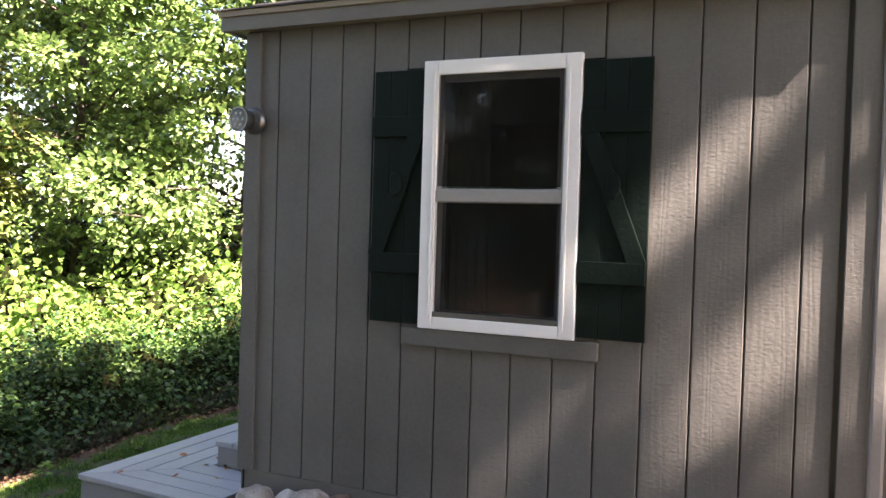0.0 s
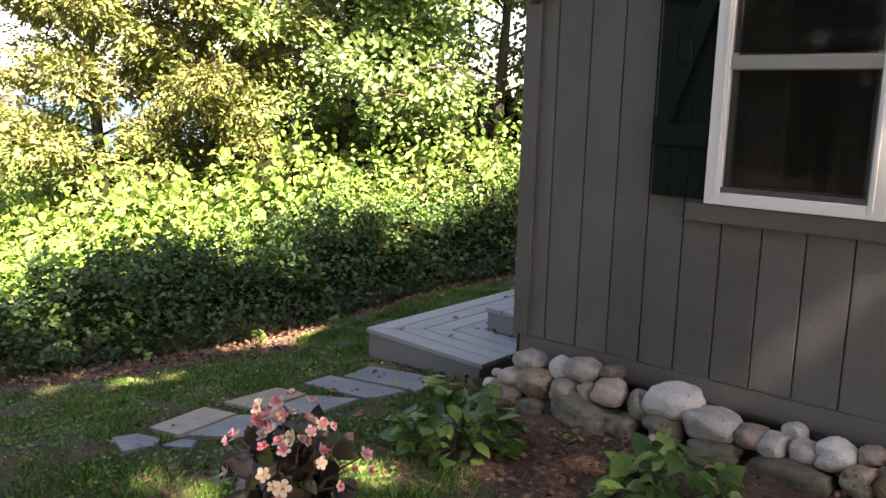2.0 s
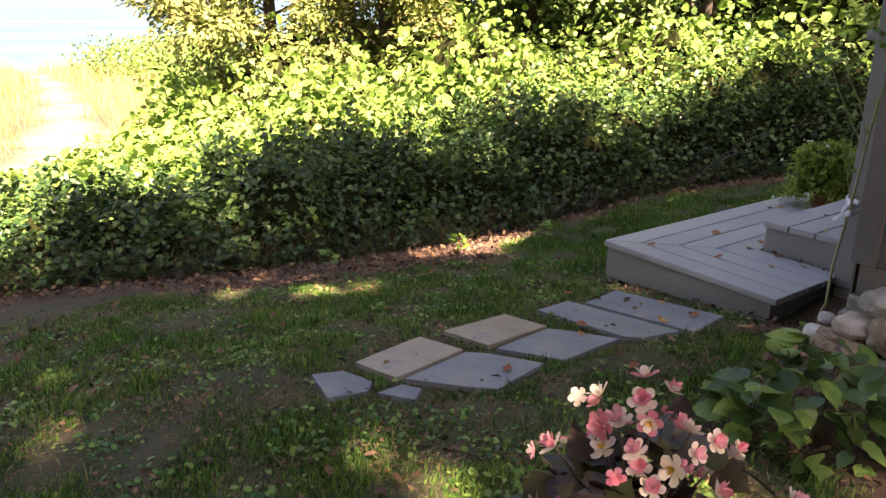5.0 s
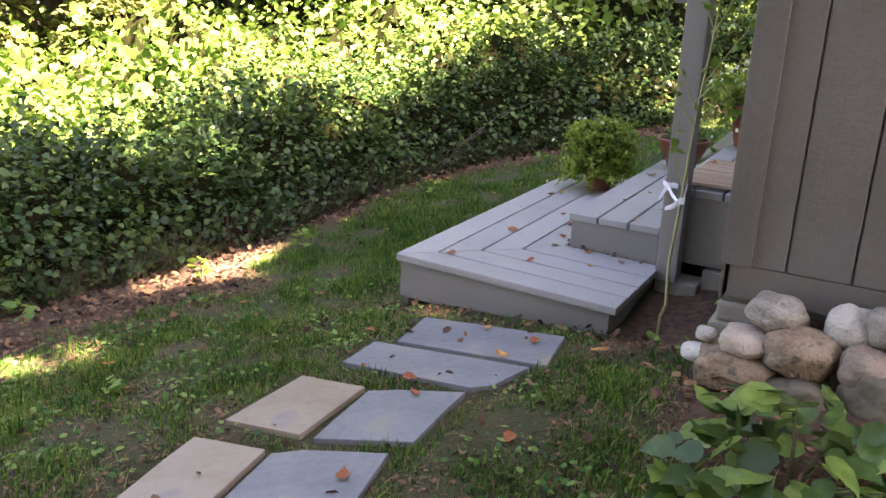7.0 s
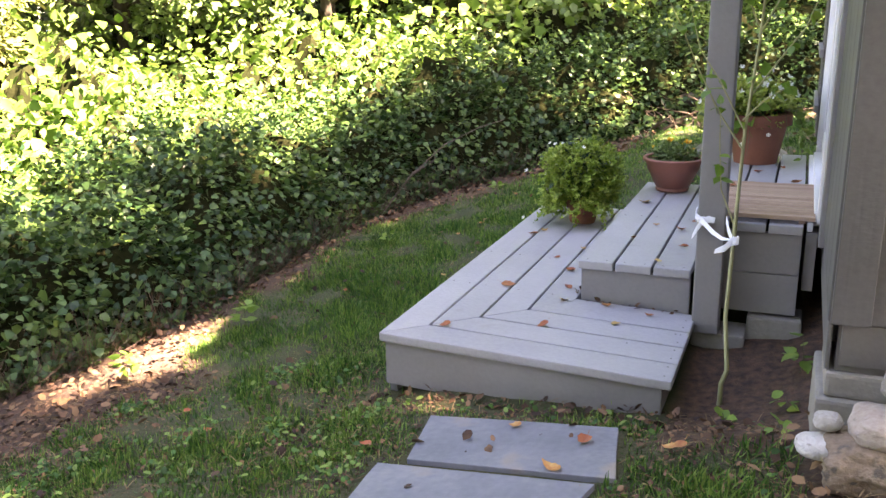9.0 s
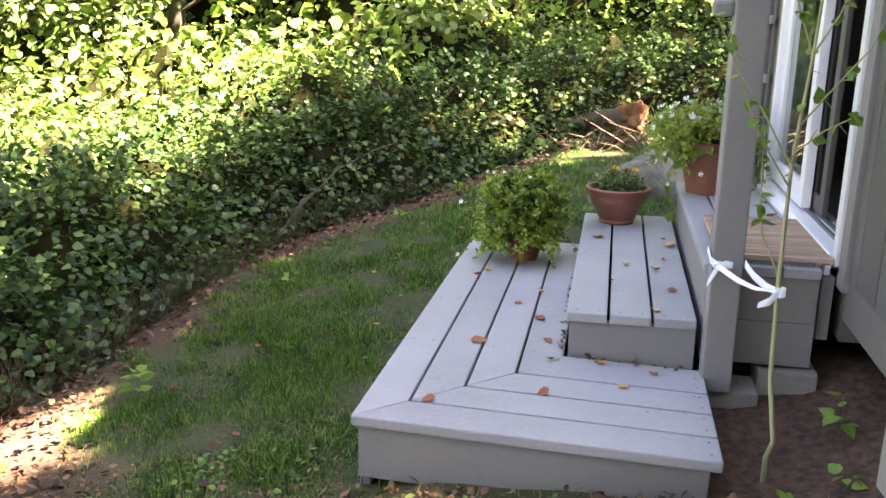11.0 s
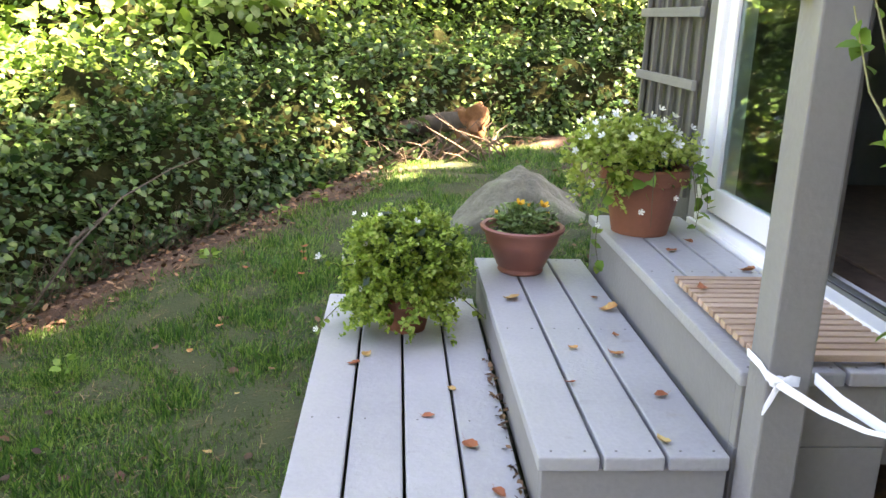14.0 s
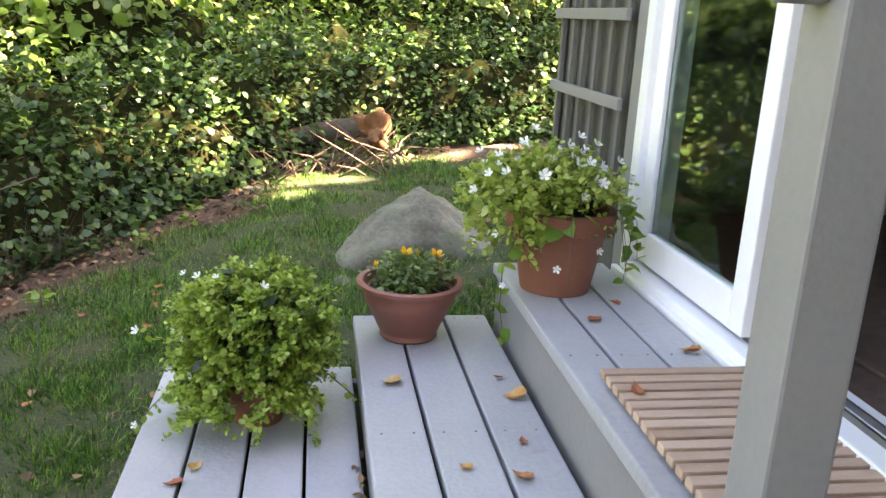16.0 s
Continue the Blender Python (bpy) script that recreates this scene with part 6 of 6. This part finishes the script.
def build_shrub(x, y, r, h, n, seed):
    g = np.random.default_rng(seed)
    t = empty("wild_shrub", (x, y, float(ground(x, y))), "sunlit wild green shrub beside the sandy path", "shrub", "shrubs above the sea")
    for k in range(5):
        a = 1.26 * k
        part("stem", tube([(0, 0, -0.05), (0.3 * r * math.cos(a), 0.3 * r * math.sin(a), 0.4 * h), (0.7 * r * math.cos(a), 0.7 * r * math.sin(a), 0.8 * h)], [0.03, 0.02, 0.008], 6), M_BARK, t)
    leafy_ball(n, (0, 0, 0.5 * h), (r, r, 0.55 * h), 0.12, OVAL, OVAL_FACES, M_VINE, "foliage", t, g, 0.2, 0.3)


for k, (x, y, r, h) in enumerate(((-10.4, 1.5, 1.0, 1.5), (-13.0, 2.9, 1.2, 1.5), (-16.5, 4.3, 1.5, 1.6), (-21, 6.4, 1.8, 1.7), (-27, 8.2, 2.2, 1.8), (-33, 7.6, 2.0, 1.6), (-36, 10.5, 2.6, 1.8), (-24, -1.5, 1.6, 1.2))):
    build_shrub(x, y, r, h, 2200, 300 + k)


def build_sprig(x, y, h, n, seed, size=0.04):
    g = np.random.default_rng(seed)
    t = empty("seedling", (x, y, float(ground(x, y))), "small bright green weed growing in the soil", "weed", "weeds in the soil")
    part("stem", tube([(0, 0, -0.01), (0.01, 0.0, 0.5 * h), (0.0, 0.01, h)], [0.002, 0.0018, 0.001], 5), M_HSTEM, t)
    a = g.uniform(0, 6.28, n)
    p = np.stack([0.02 * np.cos(a), 0.02 * np.sin(a), h * g.uniform(0.35, 1.0, n)], 1)
    bulk("leaves", SERRATED, SERRATED_FACES, p, g.uniform(0.7, 1.3, n) * size, hang(n, np.stack([np.cos(a), np.sin(a), 0.2 + 0 * a], 1), 0.1, 0.3, g), M_SAPLEAF, t)


for k, (x, y, h, n, size) in enumerate(((-0.06, 0.62, 0.14, 9, 0.05), (-0.1, 0.35, 0.05, 6, 0.04), (-0.28, 0.2, 0.05, 6, 0.04), (-0.12, 0.1, 0.04, 5, 0.04), (0.75, -0.55, 0.07, 5, 0.035), (-2.75, 1.0, 0.14, 14, 0.05), (-2.95, 0.35, 0.16, 14, 0.05), (-2.6, 2.4, 0.1, 10, 0.04), (-3.2, -0.6, 0.15, 14, 0.05), (-1.9, -1.1, 0.05, 8, 0.05), (-1.75, 4.6, 0.16, 10, 0.06), (-2.0, 4.4, 0.12, 9, 0.05), (-2.3, 3.7, 0.1, 9, 0.05))):
    build_sprig(x, y, h, n, 400 + k, size)


def litter_leaves(n, seed):
    g = np.random.default_rng(seed)
    x, y = g.uniform(-5.2, 2.8, n), g.uniform(-4, 6.4, n)
    keep = (g.random(n) < np.maximum(litter(x, y), 0.5 * mulch(x, y)) + np.where(y < 0.3, 0.045, 0.02)) & (inside_hedge(x, y) < 0.3) & ~((x > -0.02) & (y > -0.1)) & ~((x > -1.56) & (x < 0) & (y > 0.24) & (y < 2.6))
    x, y = x[keep], y[keep]
    p = np.stack([x, y, ground(x, y) + g.uniform(0.005, 0.03, len(x))], 1)
    ob = bulk("leaf_litter", OVAL, OVAL_FACES, p, g.uniform(0.018, 0.05, len(x)), turns(len(x), np.array([0, 0, 1.0]), 0.45, g), M_LITTER)
    tagged(ob, "brown dead leaves and bark chips on the soil", "leaf litter", kind="stuff")


litter_leaves(60000, 85)


gd = np.random.default_rng(89)
nd = 70
pd = np.stack([gd.normal(-0.945, 0.006, nd), gd.uniform(0.95, 1.9, nd), 0.188 + gd.uniform(0, 0.012, nd)], 1)
pd = np.concatenate([pd, np.stack([gd.uniform(-0.9, -0.5, 24), gd.normal(0.89, 0.008, 24), 0.186 + gd.uniform(0, 0.008, 24)], 1)])
tagged(bulk("step_debris", LEAF, LEAF_FACES, pd, gd.uniform(0.012, 0.035, len(pd)), turns(len(pd), np.array([0, 0, 1.0]), 0.5, gd), M_LITTER), "crumbled dead leaves caught between the steps", "debris", kind="stuff")

nf = 120
pf = np.stack([gd.uniform(-1.6, -0.4, nf), 0.25 - np.abs(gd.normal(0, 0.05, nf)), np.zeros(nf)], 1)
pf[:, 2] = ground(pf[:, 0], pf[:, 1]) + gd.uniform(0.006, 0.025, nf)
tagged(bulk("step_litter", LEAF, LEAF_FACES, pf, gd.uniform(0.015, 0.05, nf), turns(nf, np.array([0, 0, 1.0]), 0.5, gd), M_LITTER), "dead leaves gathered along the foot of the step", "leaf litter", kind="stuff")


def fallen_leaf(x, y, z, size, seed, where):
    g = np.random.default_rng(seed)
    bm = bmesh.new()
    curl, roll, slim = g.uniform(0.2, 0.9), g.uniform(0.5, 1.6), g.uniform(0.7, 1.05)
    size *= g.uniform(0.65, 1.05)
    vs = [bm.verts.new((size * (v[0] - 0.5), size * v[1] * slim, size * (curl * (v[0] - 0.45) ** 2 + roll * v[1] ** 2))) for v in SERRATED]
    for f in SERRATED_FACES:
        bm.faces.new([vs[i] for i in f])
    stalk = [bm.verts.new((size * u, size * w, size * (curl * (u + 0.05) ** 2) + 0.001)) for u, w in ((-0.5, 0.012), (-0.5, -0.012), (-0.78, 0.008), (-0.78, -0.008))]
    bm.faces.new((stalk[0], stalk[1], stalk[3], stalk[2]))
    ob = part("fallen_leaf", bm, M_FALLEN)
    ob.location = (x, y, z + 0.004)
    ob.rotation_euler = (g.normal() * 0.15, g.normal() * 0.15, g.uniform(0, 6.28))
    tagged(ob, f"curled orange-brown fallen leaf on the {where}", "leaf", f"fallen leaves on the {where}")


for k, (x, y) in enumerate(((-1.40, 1.78), (-1.36, 1.86), (-1.33, 0.42), (-0.98, 0.56), (-0.72, 0.68), (-0.62, 0.82), (-1.05, 1.25), (-1.0, 1.02), (-1.08, 1.6), (-0.98, 0.86), (-0.8, 0.86), (-1.16, 1.42), (-1.25, 0.95))):
    fallen_leaf(x, y, 0.203 - 0.012 - 0.026 * (x + 1.0), 0.05 if k % 3 else 0.07, 200 + k, "lower step")
for k, (x, y) in enumerate(((-0.85, 2.0), (-0.62, 0.98), (-0.55, 1.22), (-0.6, 1.5), (-0.56, 1.66), (-0.72, 1.55), (-0.52, 1.9), (-0.54, 2.02), (-0.78, 1.3))):
    fallen_leaf(x, y, 0.361, 0.045 if k % 3 else 0.065, 220 + k, "middle step")
for k, (x, y) in enumerate(((-0.38, 1.45), (-0.3, 1.95), (-0.2, 2.08), (-0.13, 1.72), (-0.09, 1.05))):
    fallen_leaf(x, y, 0.563 if k else 0.593, 0.055, 240 + k, "top step")
gl = np.random.default_rng(91)
for k in range(46):
    x, y = gl.uniform(-2.7, 0.6), gl.uniform(-1.9, 4.2)
    if (-1.6 < x < 0 and 0.2 < y < 2.6) or (x > -0.05 and y > -0.3):
        continue
    fallen_leaf(x, y, float(ground(x, y)) + 0.02, gl.uniform(0.035, 0.065), 260 + k, "grass")


# ---- twigs at the foot of the hedge ----
gt = np.random.default_rng(97)
ty = gt.uniform(-2.5, 4.6, 3500)
tx = np.interp(ty, HEDGE_Y, HEDGE_X) + gt.uniform(-0.2, 0.06, 3500)
tp = np.stack([tx, ty, ground(tx, ty) - 0.01], 1)
th = gt.uniform(0.08, 0.40, 3500)
tw = bulk("hedge_twigs", BLADE, BLADE_FACES, tp, np.stack([th, np.full(3500, 0.06), th], 1), turns(3500, np.array([0.35, 0, 1.0]), 0.6, gt), M_TWIG)
tagged(tw, "bare brown twigs at the foot of the hedge", "twigs", kind="stuff")


# ---- low weeds and crumbs of litter in the thin grass ----
def low_weeds(n, seed):
    g = np.random.default_rng(seed)
    cx, cy = g.uniform(-3.0, 0.4, 260), g.uniform(-3.0, 0.4, 260)
    k = g.integers(0, 260, n)
    x, y = cx[k] + g.normal(size=n) * 0.06, cy[k] + g.normal(size=n) * 0.06
    keep = ~on_slab(x, y) & (inside_hedge(x, y) < 0) & ~((x > -0.1) & (y > -1.0)) & ~((x > -1.6) & (y > 0.2)) & (litter(x, y) < 0.4)
    x, y = x[keep], y[keep]
    p = np.stack([x, y, ground(x, y) + g.uniform(0.004, 0.035, len(x))], 1)
    ob = bulk("low_weeds", OVAL, OVAL_FACES, p, g.uniform(0.012, 0.032, len(x)), turns(len(x), np.array([0, 0, 1.0]), 0.4, g), M_GRASS)
    tagged(ob, "small round-leaved weeds in thin grass", "weeds", kind="stuff")


low_weeds(6000, 98)


def crumbs(n, seed):
    g = np.random.default_rng(seed)
    x, y = g.uniform(-3.2, 1.6, n), g.uniform(-3.2, 0.5, n)
    keep = ~on_slab(x, y) & (inside_hedge(x, y) < 0) & ~((x > -0.1) & (y > -0.2)) & ~((x > -1.6) & (y > 0.2))
    x, y = x[keep], y[keep]
    p = np.stack([x, y, ground(x, y) + 0.008], 1)
    ob = bulk("bark_crumbs", SMALL, SMALL_FACES, p, g.uniform(0.008, 0.03, len(x)), turns(len(x), np.array([0, 0, 1.0]), 0.4, g), M_LITTER)
    tagged(ob, "crumbled bark and dead leaf bits on bare soil", "debris", kind="stuff")


crumbs(20000, 99)
